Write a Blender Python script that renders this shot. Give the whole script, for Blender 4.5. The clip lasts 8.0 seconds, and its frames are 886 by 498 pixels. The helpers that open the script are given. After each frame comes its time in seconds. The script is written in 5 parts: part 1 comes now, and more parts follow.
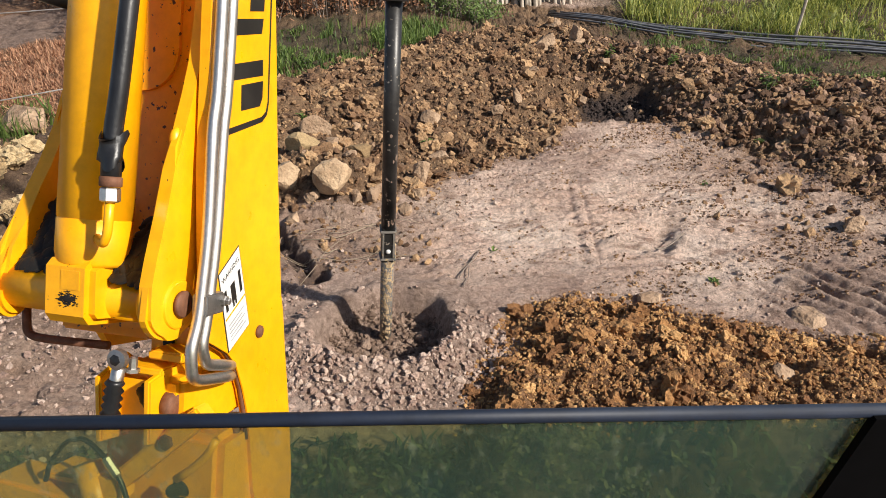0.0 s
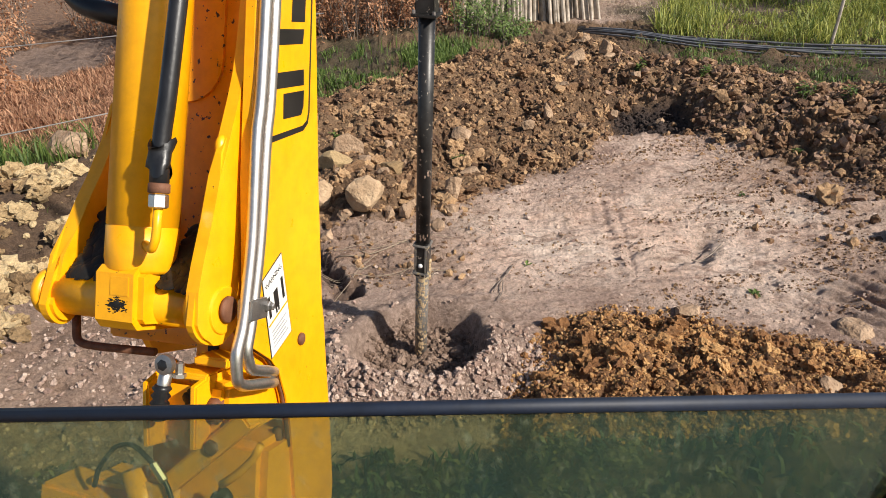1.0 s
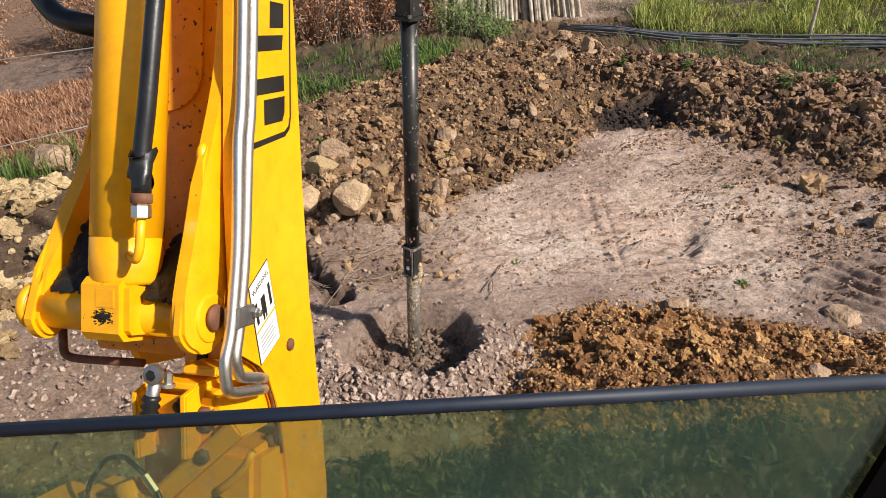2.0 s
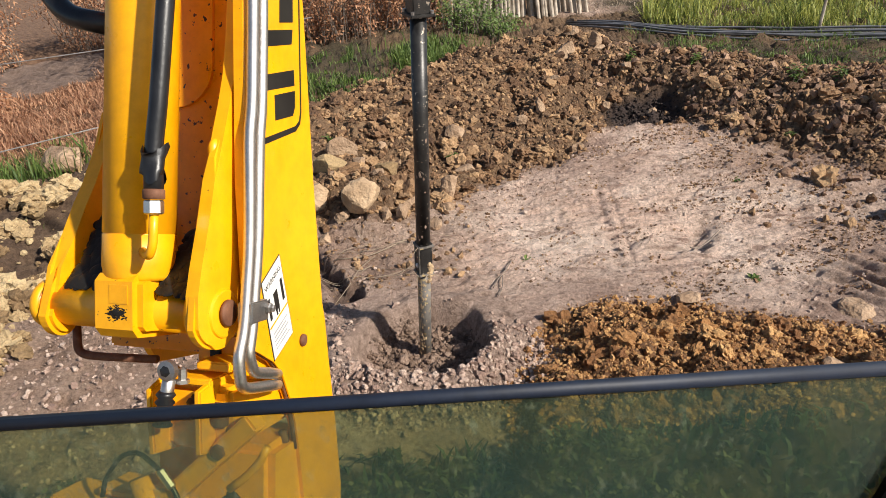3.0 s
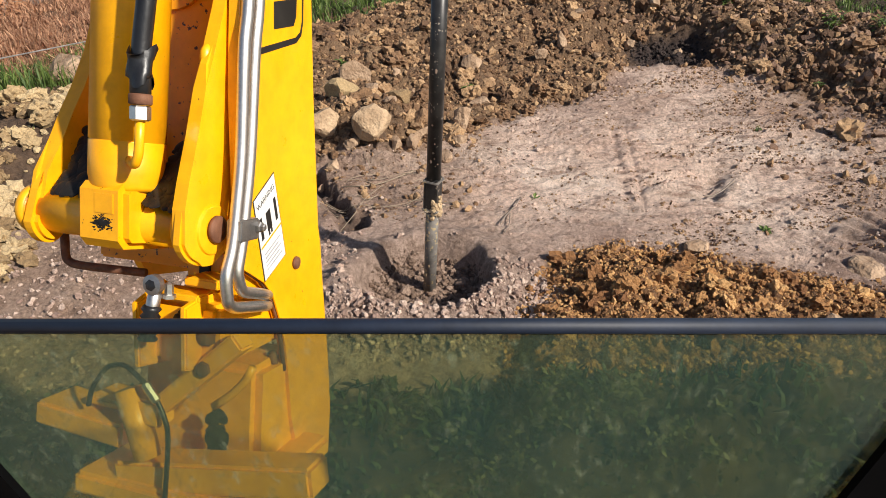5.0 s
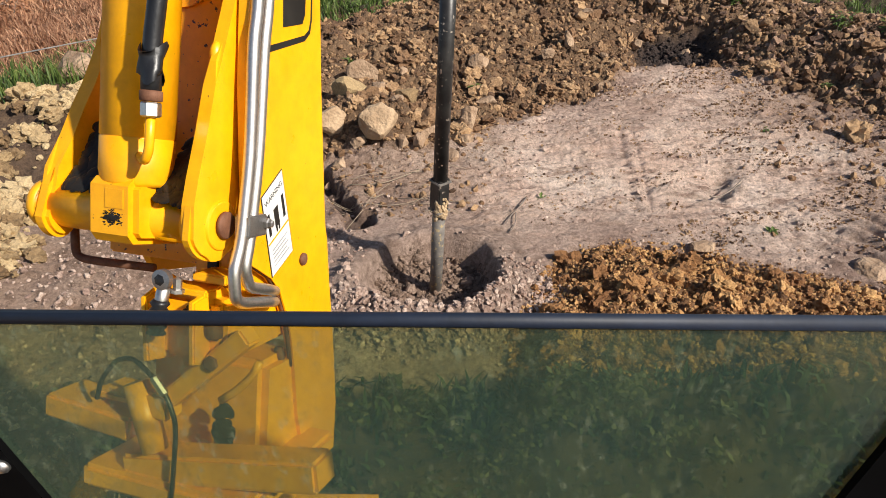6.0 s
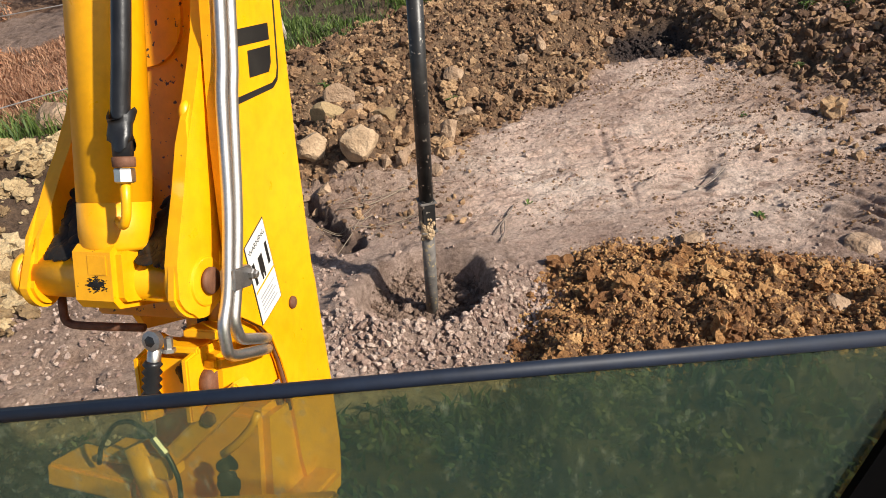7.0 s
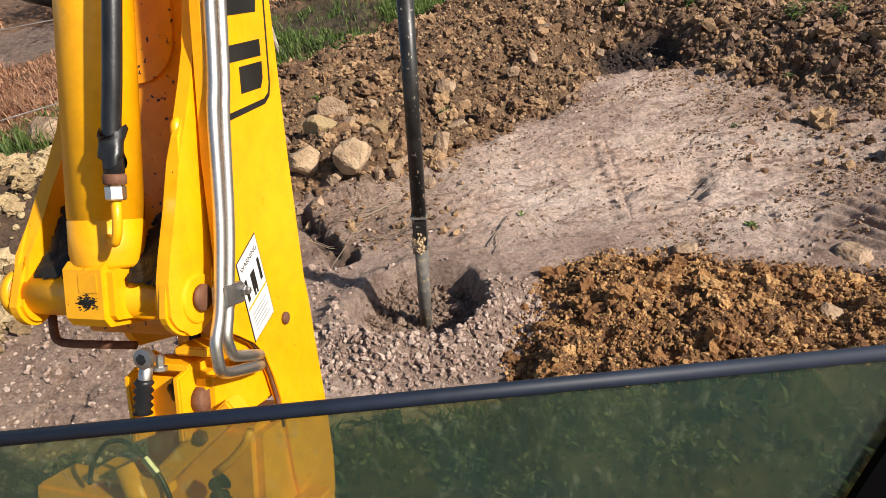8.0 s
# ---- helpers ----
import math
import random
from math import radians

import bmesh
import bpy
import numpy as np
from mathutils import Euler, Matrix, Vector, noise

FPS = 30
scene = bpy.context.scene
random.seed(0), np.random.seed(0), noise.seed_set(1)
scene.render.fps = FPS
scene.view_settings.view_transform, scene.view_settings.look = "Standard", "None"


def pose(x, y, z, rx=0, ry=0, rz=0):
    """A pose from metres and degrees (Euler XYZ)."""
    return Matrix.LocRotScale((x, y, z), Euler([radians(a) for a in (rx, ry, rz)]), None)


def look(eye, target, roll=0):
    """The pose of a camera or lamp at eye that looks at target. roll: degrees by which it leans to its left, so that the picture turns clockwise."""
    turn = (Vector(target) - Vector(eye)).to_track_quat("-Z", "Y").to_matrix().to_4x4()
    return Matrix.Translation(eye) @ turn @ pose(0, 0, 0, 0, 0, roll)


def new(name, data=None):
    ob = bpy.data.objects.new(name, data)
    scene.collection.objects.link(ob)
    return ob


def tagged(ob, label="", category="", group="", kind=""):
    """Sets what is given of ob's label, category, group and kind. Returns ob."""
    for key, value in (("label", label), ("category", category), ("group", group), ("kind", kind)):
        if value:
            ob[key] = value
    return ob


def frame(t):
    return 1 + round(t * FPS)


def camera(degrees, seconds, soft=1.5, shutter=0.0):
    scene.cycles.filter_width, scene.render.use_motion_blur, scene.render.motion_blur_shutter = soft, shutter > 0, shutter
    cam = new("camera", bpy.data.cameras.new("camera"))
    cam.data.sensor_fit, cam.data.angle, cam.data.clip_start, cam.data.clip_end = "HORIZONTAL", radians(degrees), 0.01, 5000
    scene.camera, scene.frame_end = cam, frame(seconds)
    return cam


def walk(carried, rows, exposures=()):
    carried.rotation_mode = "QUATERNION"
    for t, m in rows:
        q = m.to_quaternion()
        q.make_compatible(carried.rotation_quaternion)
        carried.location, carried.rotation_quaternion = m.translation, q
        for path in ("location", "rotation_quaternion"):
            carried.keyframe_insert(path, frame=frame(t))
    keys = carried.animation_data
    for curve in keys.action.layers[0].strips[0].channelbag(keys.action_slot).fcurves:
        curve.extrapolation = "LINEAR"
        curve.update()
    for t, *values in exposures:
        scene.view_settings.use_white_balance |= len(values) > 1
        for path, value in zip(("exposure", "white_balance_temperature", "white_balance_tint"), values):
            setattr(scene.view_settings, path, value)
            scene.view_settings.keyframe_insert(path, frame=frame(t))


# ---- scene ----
cam = camera(67.0, 8.0, soft=0.6)

PATH = [
    (0, (0.0145, -0.0180, 2.4168), (0.0062, 1.7118, 1.4128), -1.83),
    (0.3, (0.0253, -0.0320, 2.4063), (0.0048, 1.7012, 1.4084), -2.48),
    (0.5, (0.0206, -0.0368, 2.3948), (-0.0018, 1.6948, 1.3943), -3.92),
    (0.7, (0.0116, -0.0324, 2.3889), (0.0060, 1.7135, 1.4132), -3.78),
    (1, (-0.0060, -0.0274, 2.3925), (-0.1034, 1.7292, 1.4411), -3.94),
    (1.2, (0.0046, -0.0346, 2.3984), (-0.0931, 1.7214, 1.4460), -4.23),
    (1.5, (-0.0001, -0.0308, 2.3915), (-0.0927, 1.7222, 1.4331), -4.82),
    (1.7, (0.0030, -0.0327, 2.3943), (-0.0742, 1.7266, 1.4463), -5.02),
    (2.8, (-0.0039, -0.0288, 2.3838), (-0.0788, 1.7254, 1.4261), -6.11),
    (3, (-0.0063, -0.0306, 2.3829), (-0.0989, 1.7256, 1.4305), -6.40),
    (3.3, (-0.0068, -0.0305, 2.3807), (-0.1700, 1.7297, 1.4451), -8.06),
    (3.5, (-0.0227, -0.0186, 2.3740), (-0.2265, 1.7321, 1.4287), -7.57),
    (3.8, (-0.0252, -0.0242, 2.3767), (-0.3398, 1.6662, 1.3551), -10.06),
    (4, (-0.0027, -0.0208, 2.3705), (-0.2749, 1.6795, 1.3533), -7.53),
    (4.2, (0.0012, -0.0005, 2.3551), (-0.1668, 1.6848, 1.2914), -4.57),
    (4.5, (-0.0019, -0.0004, 2.3521), (-0.1913, 1.6877, 1.2965), -4.74),
    (4.7, (0.0039, 0.0022, 2.3512), (-0.1582, 1.6694, 1.2585), -4.59),
    (5.8, (0.0141, 0.0053, 2.3464), (-0.0934, 1.6515, 1.2157), -3.06),
    (6, (0.0099, -0.0042, 2.3510), (-0.1378, 1.6482, 1.2340), -3.64),
    (6.2, (0.0108, -0.0034, 2.3577), (-0.1701, 1.6552, 1.2550), -5.18),
    (6.5, (0.0146, 0.0107, 2.3680), (-0.1302, 1.6668, 1.2561), -7.69),
    (6.8, (0.0252, 0.0144, 2.3785), (-0.1108, 1.6696, 1.2641), -8.74),
    (7, (0.0298, 0.0128, 2.3846), (-0.1000, 1.6816, 1.2899), -8.92),
    (7.3, (0.0300, 0.0190, 2.3874), (-0.0811, 1.6894, 1.2930), -9.40),
    (7.5, (0.0337, 0.0187, 2.3883), (-0.0678, 1.6945, 1.3014), -9.20),
    (7.7, (0.0328, 0.0184, 2.3881), (-0.0718, 1.6978, 1.3070), -9.10),
    (8, (0.0317, 0.0176, 2.3885), (-0.0757, 1.7044, 1.3194), -8.92),
]
walk(cam, [(t, look(eye, target, roll)) for t, eye, target, roll in PATH])

# ---- light ----
TO_SUN = Vector((0.70, -0.385, 0.575)).normalized()
world = bpy.data.worlds.new("sky")
scene.world = world
world.use_nodes = True
wn = world.node_tree.nodes
sky = wn.new("ShaderNodeTexSky")
sky.sky_type = "NISHITA"
sky.sun_disc = False
sky.sun_elevation = math.asin(TO_SUN.z)
sky.sun_rotation = math.atan2(TO_SUN.x, TO_SUN.y)
world.node_tree.links.new(sky.outputs[0], wn["Background"].inputs[0])
wn["Background"].inputs[1].default_value = 0.075
sun_data = bpy.data.lights.new("sun", "SUN")
sun_data.energy, sun_data.angle, sun_data.color = 5.0, radians(1.6), (1.0, 0.93, 0.83)
sun = new("sun", sun_data)
sun.matrix_world = look((0, 0, 30), Vector((0, 0, 30)) - TO_SUN)
scene.view_settings.exposure = 0.47


# ---- materials ----
def base_material(name, roughness=0.6, metallic=0.0):
    m = bpy.data.materials.new(name)
    m.use_nodes = True
    b = m.node_tree.nodes["Principled BSDF"]
    b.inputs["Roughness"].default_value = roughness
    b.inputs["Metallic"].default_value = metallic
    return m, m.node_tree.nodes, m.node_tree.links, b


def ramp(nodes, links, fac, stops):
    r = nodes.new("ShaderNodeValToRGB")
    while len(r.color_ramp.elements) < len(stops):
        r.color_ramp.elements.new(0.5)
    for e, (p, c) in zip(r.color_ramp.elements, stops):
        e.position, e.color = p, (*c, 1)
    links.new(fac, r.inputs[0])
    return r.outputs[0]


def noise_tex(nodes, links, scale, detail=4.0, rough=0.55, coord="Object"):
    tc = nodes.new("ShaderNodeNewGeometry" if coord == "Position" else "ShaderNodeTexCoord")
    n = nodes.new("ShaderNodeTexNoise")
    n.inputs["Scale"].default_value = scale
    n.inputs["Detail"].default_value = detail
    n.inputs["Roughness"].default_value = rough
    links.new(tc.outputs[coord], n.inputs["Vector"])
    return n.outputs["Fac"]


def mix(nodes, links, fac, a, b, mode="MIX"):
    n = nodes.new("ShaderNodeMix")
    n.data_type, n.blend_type = "RGBA", mode
    for k, v in ((0, fac), (6, a), (7, b)):
        if hasattr(v, "is_linked"):
            links.new(v, n.inputs[k])
        elif k == 0:
            n.inputs[k].default_value = v
        else:
            n.inputs[k].default_value = (*v, 1)
    return n.outputs[2]


def bump(nodes, links, bsdf, height, strength, distance):
    n = nodes.new("ShaderNodeBump")
    n.inputs["Strength"].default_value = strength
    n.inputs["Distance"].default_value = distance
    links.new(height, n.inputs["Height"])
    links.new(n.outputs[0], bsdf.inputs["Normal"])


def simple(name, dark, light, scale, roughness=0.6, metallic=0.0, bumps=0.2, depth=0.003, spots=None):
    """Two-tone surface with fine grain, a broad stain and, where given, small spots of another colour."""
    m, n, l, b = base_material(name, roughness, metallic)
    broad = ramp(n, l, noise_tex(n, l, scale, 5), [(0.3, dark), (0.7, light)])
    fine = ramp(n, l, noise_tex(n, l, scale * 9, 3), [(0.25, (0.78, 0.78, 0.78)), (0.75, (1, 1, 1))])
    col = mix(n, l, 1.0, broad, fine, "MULTIPLY")
    if spots:
        at, colour, size = spots
        mask = ramp(n, l, noise_tex(n, l, size, 3, 0.6), [(at, (0, 0, 0)), (at + 0.03, (1, 1, 1))])
        col = mix(n, l, mask, col, colour)
    l.new(col, b.inputs["Base Color"])
    bump(n, l, b, noise_tex(n, l, scale * 5, 4), bumps, depth)
    return m


def soil_clods(name, a, b_, c):
    """Lumps of earth: each lump has its own shade, with a crumbly grain."""
    m, n, l, b = base_material(name, 0.95)
    geo = n.new("ShaderNodeNewGeometry")
    info = n.new("ShaderNodeObjectInfo")
    own = n.new("ShaderNodeMath")
    own.operation = "ADD"
    l.new(geo.outputs["Random Per Island"], own.inputs[0])
    l.new(info.outputs["Random"], own.inputs[1])
    part_of = n.new("ShaderNodeMath")
    part_of.operation = "FRACT"
    l.new(own.outputs[0], part_of.inputs[0])
    island = ramp(n, l, part_of.outputs[0], [(0.0, a), (0.45, b_), (1.0, c)])
    grain = ramp(n, l, noise_tex(n, l, 55, 6, 0.7, "Position"), [(0.3, (0.55, 0.52, 0.48)), (0.7, (1.08, 1.04, 1.0))])
    l.new(mix(n, l, 1.0, island, grain, "MULTIPLY"), b.inputs["Base Color"])
    bump(n, l, b, noise_tex(n, l, 75, 6, 0.75, "Position"), 1.0, 0.02)
    return m


def ground_material():
    m, n, l, b = base_material("earth", 0.96)

    def zone(name):
        at = n.new("ShaderNodeAttribute")
        at.attribute_name = name
        return at.outputs["Fac"]

    pale = ramp(n, l, noise_tex(n, l, 1.3, 6, 0.65), [(0.30, (0.66, 0.47, 0.38)), (0.46, (0.86, 0.66, 0.55)), (0.62, (0.95, 0.79, 0.68))])
    tc = n.new("ShaderNodeTexCoord")
    drag = n.new("ShaderNodeMapping")
    drag.inputs["Rotation"].default_value = (0, 0, radians(14))
    drag.inputs["Scale"].default_value = (0.3, 1.0, 1.0)
    l.new(tc.outputs["Object"], drag.inputs[0])
    streak = n.new("ShaderNodeTexNoise")
    streak.inputs["Scale"].default_value, streak.inputs["Detail"].default_value, streak.inputs["Roughness"].default_value = 9, 6, 0.7
    l.new(drag.outputs[0], streak.inputs["Vector"])
    worn = ramp(n, l, streak.outputs["Fac"], [(0.36, (0.55, 0.48, 0.45)), (0.45, (1.0, 0.98, 0.97)), (0.6, (1.1, 1.08, 1.06))])
    pale = mix(n, l, 1.0, pale, worn, "MULTIPLY")
    dull = ramp(n, l, noise_tex(n, l, 2.1, 6, 0.7), [(0.32, (0.34, 0.225, 0.175)), (0.5, (0.53, 0.375, 0.30)), (0.7, (0.70, 0.53, 0.43))])
    pale = mix(n, l, zone("bright"), dull, pale)
    brown = ramp(n, l, noise_tex(n, l, 3.5, 6, 0.7), [(0.3, (0.18, 0.085, 0.037)), (0.55, (0.35, 0.185, 0.083)), (0.78, (0.48, 0.285, 0.14))])
    umber = ramp(n, l, noise_tex(n, l, 2.2, 6, 0.7), [(0.3, (0.12, 0.07, 0.04)), (0.52, (0.27, 0.165, 0.092)), (0.78, (0.45, 0.30, 0.17))])
    grey = ramp(n, l, noise_tex(n, l, 9, 6, 0.7), [(0.3, (0.36, 0.25, 0.195)), (0.7, (0.62, 0.46, 0.375))])
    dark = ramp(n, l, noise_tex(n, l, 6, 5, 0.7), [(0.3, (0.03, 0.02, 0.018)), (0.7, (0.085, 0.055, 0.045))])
    turf = ramp(n, l, noise_tex(n, l, 4, 5, 0.7), [(0.3, (0.05, 0.04, 0.02)), (0.7, (0.13, 0.095, 0.05))])
    straw = ramp(n, l, noise_tex(n, l, 5, 6, 0.75), [(0.3, (0.13, 0.06, 0.035)), (0.7, (0.36, 0.22, 0.13))])
    col = mix(n, l, zone("umber"), pale, umber)
    col = mix(n, l, zone("brown"), col, brown)
    col = mix(n, l, zone("grey"), col, grey)
    col = mix(n, l, zone("turf"), col, turf)
    col = mix(n, l, zone("straw"), col, straw)
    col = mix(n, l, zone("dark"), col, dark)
    grain = ramp(n, l, noise_tex(n, l, 38, 6, 0.75), [(0.34, (0.62, 0.59, 0.56)), (0.6, (1.08, 1.06, 1.04))])
    scuff = ramp(n, l, noise_tex(n, l, 10, 8, 0.8), [(0.40, (0.64, 0.61, 0.58)), (0.50, (1, 1, 1))])
    col = mix(n, l, 1.0, col, scuff, "MULTIPLY")
    l.new(mix(n, l, 1.0, col, grain, "MULTIPLY"), b.inputs["Base Color"])
    bump(n, l, b, noise_tex(n, l, 30, 8, 0.8), 1.0, 0.06)
    return m


def yellow_paint(name, chips, green=1.0):
    """Glossy machine paint with faint dirt, and chips where the coat is worn; green below 1 paints in shade."""
    m, n, l, b = base_material(name, 0.33)
    coat = ramp(n, l, noise_tex(n, l, 3.0, 4), [(0.3, (0.87, 0.385 * green, 0.002)), (0.7, (0.92, 0.44 * green, 0.003))])
    film = ramp(n, l, noise_tex(n, l, 22, 6, 0.7), [(0.35, (0.86, 0.84, 0.8)), (0.6, (1, 1, 1))])
    col = mix(n, l, 1.0, coat, film, "MULTIPLY")
    mask = ramp(n, l, noise_tex(n, l, 75, 4, 0.55), [(chips, (0, 0, 0)), (chips + 0.02, (1, 1, 1))])
    col = mix(n, l, mask, col, (0.05, 0.025, 0.012))
    l.new(col, b.inputs["Base Color"])
    l.new(ramp(n, l, noise_tex(n, l, 16, 5), [(0.3, (0.26, 0.26, 0.26)), (0.7, (0.5, 0.5, 0.5))]), b.inputs["Roughness"])
    bump(n, l, b, noise_tex(n, l, 60, 3), 0.12, 0.002)
    return m


def leafy(name, a, b_):
    m, n, l, b = base_material(name, 0.6)
    geo = n.new("ShaderNodeNewGeometry")
    l.new(ramp(n, l, geo.outputs["Random Per Island"], [(0.0, a), (1.0, b_)]), b.inputs["Base Color"])
    b.inputs["Transmission Weight"].default_value = 0.0
    tr = n.new("ShaderNodeBsdfTranslucent")
    l.new(b.inputs["Base Color"].links[0].from_socket, tr.inputs["Color"])
    mx = n.new("ShaderNodeMixShader")
    mx.inputs[0].default_value = 0.3
    l.new(b.outputs[0], mx.inputs[1])
    l.new(tr.outputs[0], mx.inputs[2])
    l.new(mx.outputs[0], n["Material Output"].inputs[0])
    return m


def tinted_glass():
    """Green tinted safety glass with a film of dried dust and splashes."""
    m, n, l, b = base_material("tinted_glass", 0.9)
    clear = n.new("ShaderNodeBsdfTransparent")
    clear.inputs[0].default_value = (0.66, 0.69, 0.46, 1)
    gloss = n.new("ShaderNodeBsdfGlossy")
    gloss.inputs["Roughness"].default_value = 0.03
    pane = n.new("ShaderNodeMixShader")
    pane.inputs[0].default_value = 0.05
    l.new(clear.outputs[0], pane.inputs[1])
    l.new(gloss.outputs[0], pane.inputs[2])
    tc = n.new("ShaderNodeTexCoord")
    mp = n.new("ShaderNodeMapping")
    mp.inputs["Scale"].default_value = (1.0, 1.0, 0.55)
    l.new(tc.outputs["Object"], mp.inputs[0])

    def tex(scale, detail, rough):
        t = n.new("ShaderNodeTexNoise")
        t.inputs["Scale"].default_value, t.inputs["Detail"].default_value, t.inputs["Roughness"].default_value = scale, detail, rough
        l.new(mp.outputs[0], t.inputs["Vector"])
        return t.outputs["Fac"]

    film = ramp(n, l, tex(7, 5, 0.6), [(0.3, (0.17, 0.17, 0.17)), (0.7, (0.25, 0.25, 0.25))])
    splash = ramp(n, l, tex(85, 7, 0.7), [(0.54, (0, 0, 0)), (0.64, (0.24, 0.24, 0.24))])
    patch = ramp(n, l, tex(9, 3, 0.5), [(0.4, (0, 0, 0)), (0.6, (1, 1, 1))])
    amount = mix(n, l, 1.0, film, mix(n, l, 1.0, splash, patch, "MULTIPLY"), "ADD")
    tone = ramp(n, l, tex(12, 3, 0.6), [(0.35, (0.062, 0.118, 0.105)), (0.65, (0.105, 0.15, 0.105))])
    l.new(mix(n, l, splash, tone, (0.50, 0.50, 0.27)), b.inputs["Base Color"])
    whole = n.new("ShaderNodeMixShader")
    l.new(amount, whole.inputs[0])
    l.new(pane.outputs[0], whole.inputs[1])
    l.new(b.outputs[0], whole.inputs[2])
    l.new(whole.outputs[0], n["Material Output"].inputs[0])
    return m


EARTH = ground_material()
CLOD_UMBER = soil_clods("umber_clods", (0.12, 0.066, 0.037), (0.29, 0.168, 0.09), (0.58, 0.38, 0.21))
CLOD_OCHRE = soil_clods("ochre_clods", (0.26, 0.12, 0.048), (0.51, 0.265, 0.10), (0.84, 0.51, 0.22))
CLOD_GREY = soil_clods("grey_crumbs", (0.36, 0.245, 0.20), (0.60, 0.44, 0.365), (0.84, 0.67, 0.57))
CLOD_YELLOW = soil_clods("yellow_clods", (0.24, 0.15, 0.075), (0.50, 0.36, 0.19), (0.78, 0.61, 0.36))
STONE = simple("tan_stone", (0.23, 0.14, 0.08), (0.50, 0.35, 0.23), 7, 0.9, 0, 1.0, 0.02)
STONE_PALE = simple("pale_stone", (0.30, 0.195, 0.11), (0.58, 0.41, 0.255), 6, 0.9, 0, 1.0, 0.02)
YELLOW = yellow_paint("yellow_paint", 0.73)
# Worn coat with the boom's inner shade put in as an oranger yellow.
YELLOW_WORN_SHADED = yellow_paint("worn_shaded_yellow_paint", 0.635, 0.86)
STEEL = simple("plated_steel", (0.60, 0.58, 0.55), (0.76, 0.74, 0.71), 20, 0.42, 1.0, 0.06, 0.001)
DULL_STEEL = simple("dull_steel", (0.30, 0.29, 0.28), (0.48, 0.46, 0.44), 30, 0.42, 0.9, 0.2, 0.001)
RUST = simple("rusted_steel", (0.13, 0.05, 0.025), (0.24, 0.11, 0.06), 60, 0.75, 0.25, 0.4, 0.001)
RUBBER = simple("black_rubber", (0.007, 0.007, 0.008), (0.018, 0.018, 0.020), 25, 0.38, 0, 0.25, 0.002)
SEAL = simple("seal_rubber", (0.004, 0.009, 0.022), (0.009, 0.017, 0.038), 30, 0.6, 0, 0.2, 0.001)
GREASE = simple("black_grease", (0.008, 0.007, 0.006), (0.022, 0.02, 0.018), 40, 0.5, 0, 0.25, 0.002)
# Black paint taken darker still, with the missing cab's shade in its colour.
FRAME_BLACK = simple("shaded_black_frame_paint", (0.001, 0.001, 0.0012), (0.0025, 0.0025, 0.003), 18, 0.75, 0, 0.15, 0.001)
SHAFT = simple("muddy_black_steel", (0.018, 0.017, 0.017), (0.05, 0.048, 0.046), 14, 0.4, 0.35, 0.25, 0.002, (0.64, (0.32, 0.27, 0.22), 38))
SHAFT_LOW = simple("clay_smeared_steel", (0.13, 0.12, 0.11), (0.30, 0.27, 0.24), 18, 0.6, 0.25, 0.4, 0.003, (0.60, (0.40, 0.31, 0.17), 30))
DECAL_BLACK = simple("black_decal", (0.010, 0.009, 0.009), (0.022, 0.02, 0.018), 12, 0.4, 0, 0.05, 0.001)
DECAL_WHITE = simple("white_decal", (0.68, 0.67, 0.64), (0.80, 0.79, 0.77), 25, 0.45, 0, 0.05, 0.001)
FRAME_GREY = simple("grey_print", (0.32, 0.32, 0.33), (0.48, 0.48, 0.48), 20, 0.5)
CLOD_DAMP = soil_clods("damp_grey_crumbs", (0.17, 0.115, 0.085), (0.29, 0.20, 0.15), (0.45, 0.33, 0.26))
CLOD_DARK = soil_clods("dark_brown_clods", (0.14, 0.082, 0.056), (0.31, 0.19, 0.13), (0.54, 0.36, 0.245))
CLOD_TAN = simple("dried_tan_clay", (0.30, 0.20, 0.11), (0.62, 0.46, 0.28), 40, 0.95, 0, 0.5, 0.003)
CLOD_BLACK = soil_clods("near_black_crumbs", (0.02, 0.014, 0.012), (0.05, 0.034, 0.03), (0.10, 0.07, 0.06))
GREASE.node_tree.nodes["Principled BSDF"].inputs["Specular IOR Level"].default_value = 0.25
FRAME_BLACK.node_tree.nodes["Principled BSDF"].inputs["Specular IOR Level"].default_value = 0.06
GLASS = tinted_glass()
GRASS = leafy("green_grass", (0.04, 0.085, 0.014), (0.20, 0.27, 0.06))
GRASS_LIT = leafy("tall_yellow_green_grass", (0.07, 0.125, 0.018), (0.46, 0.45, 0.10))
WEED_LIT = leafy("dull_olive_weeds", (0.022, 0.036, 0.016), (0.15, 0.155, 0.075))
DARK_WEED = leafy("dark_weeds", (0.010, 0.026, 0.010), (0.05, 0.085, 0.030))
LEAF = leafy("weed_leaves", (0.05, 0.10, 0.015), (0.18, 0.25, 0.06))
DRY = leafy("dry_red_brown_leaves", (0.17, 0.062, 0.028), (0.60, 0.32, 0.17))
DRY_STRAW = leafy("matted_dry_grass", (0.26, 0.11, 0.055), (0.68, 0.40, 0.24))
TWIG = simple("grey_twig", (0.13, 0.10, 0.08), (0.30, 0.24, 0.19), 30, 0.9, 0, 0.4, 0.002)
STRAWY = leafy("pale_straw", (0.33, 0.25, 0.17), (0.58, 0.48, 0.36))
WOOD = simple("weathered_wood", (0.24, 0.19, 0.14), (0.62, 0.54, 0.44), 8, 0.9, 0, 0.5, 0.004)
POLY = simple("black_poly_pipe", (0.09, 0.09, 0.10), (0.24, 0.235, 0.24), 6, 0.35, 0, 0.1, 0.001)
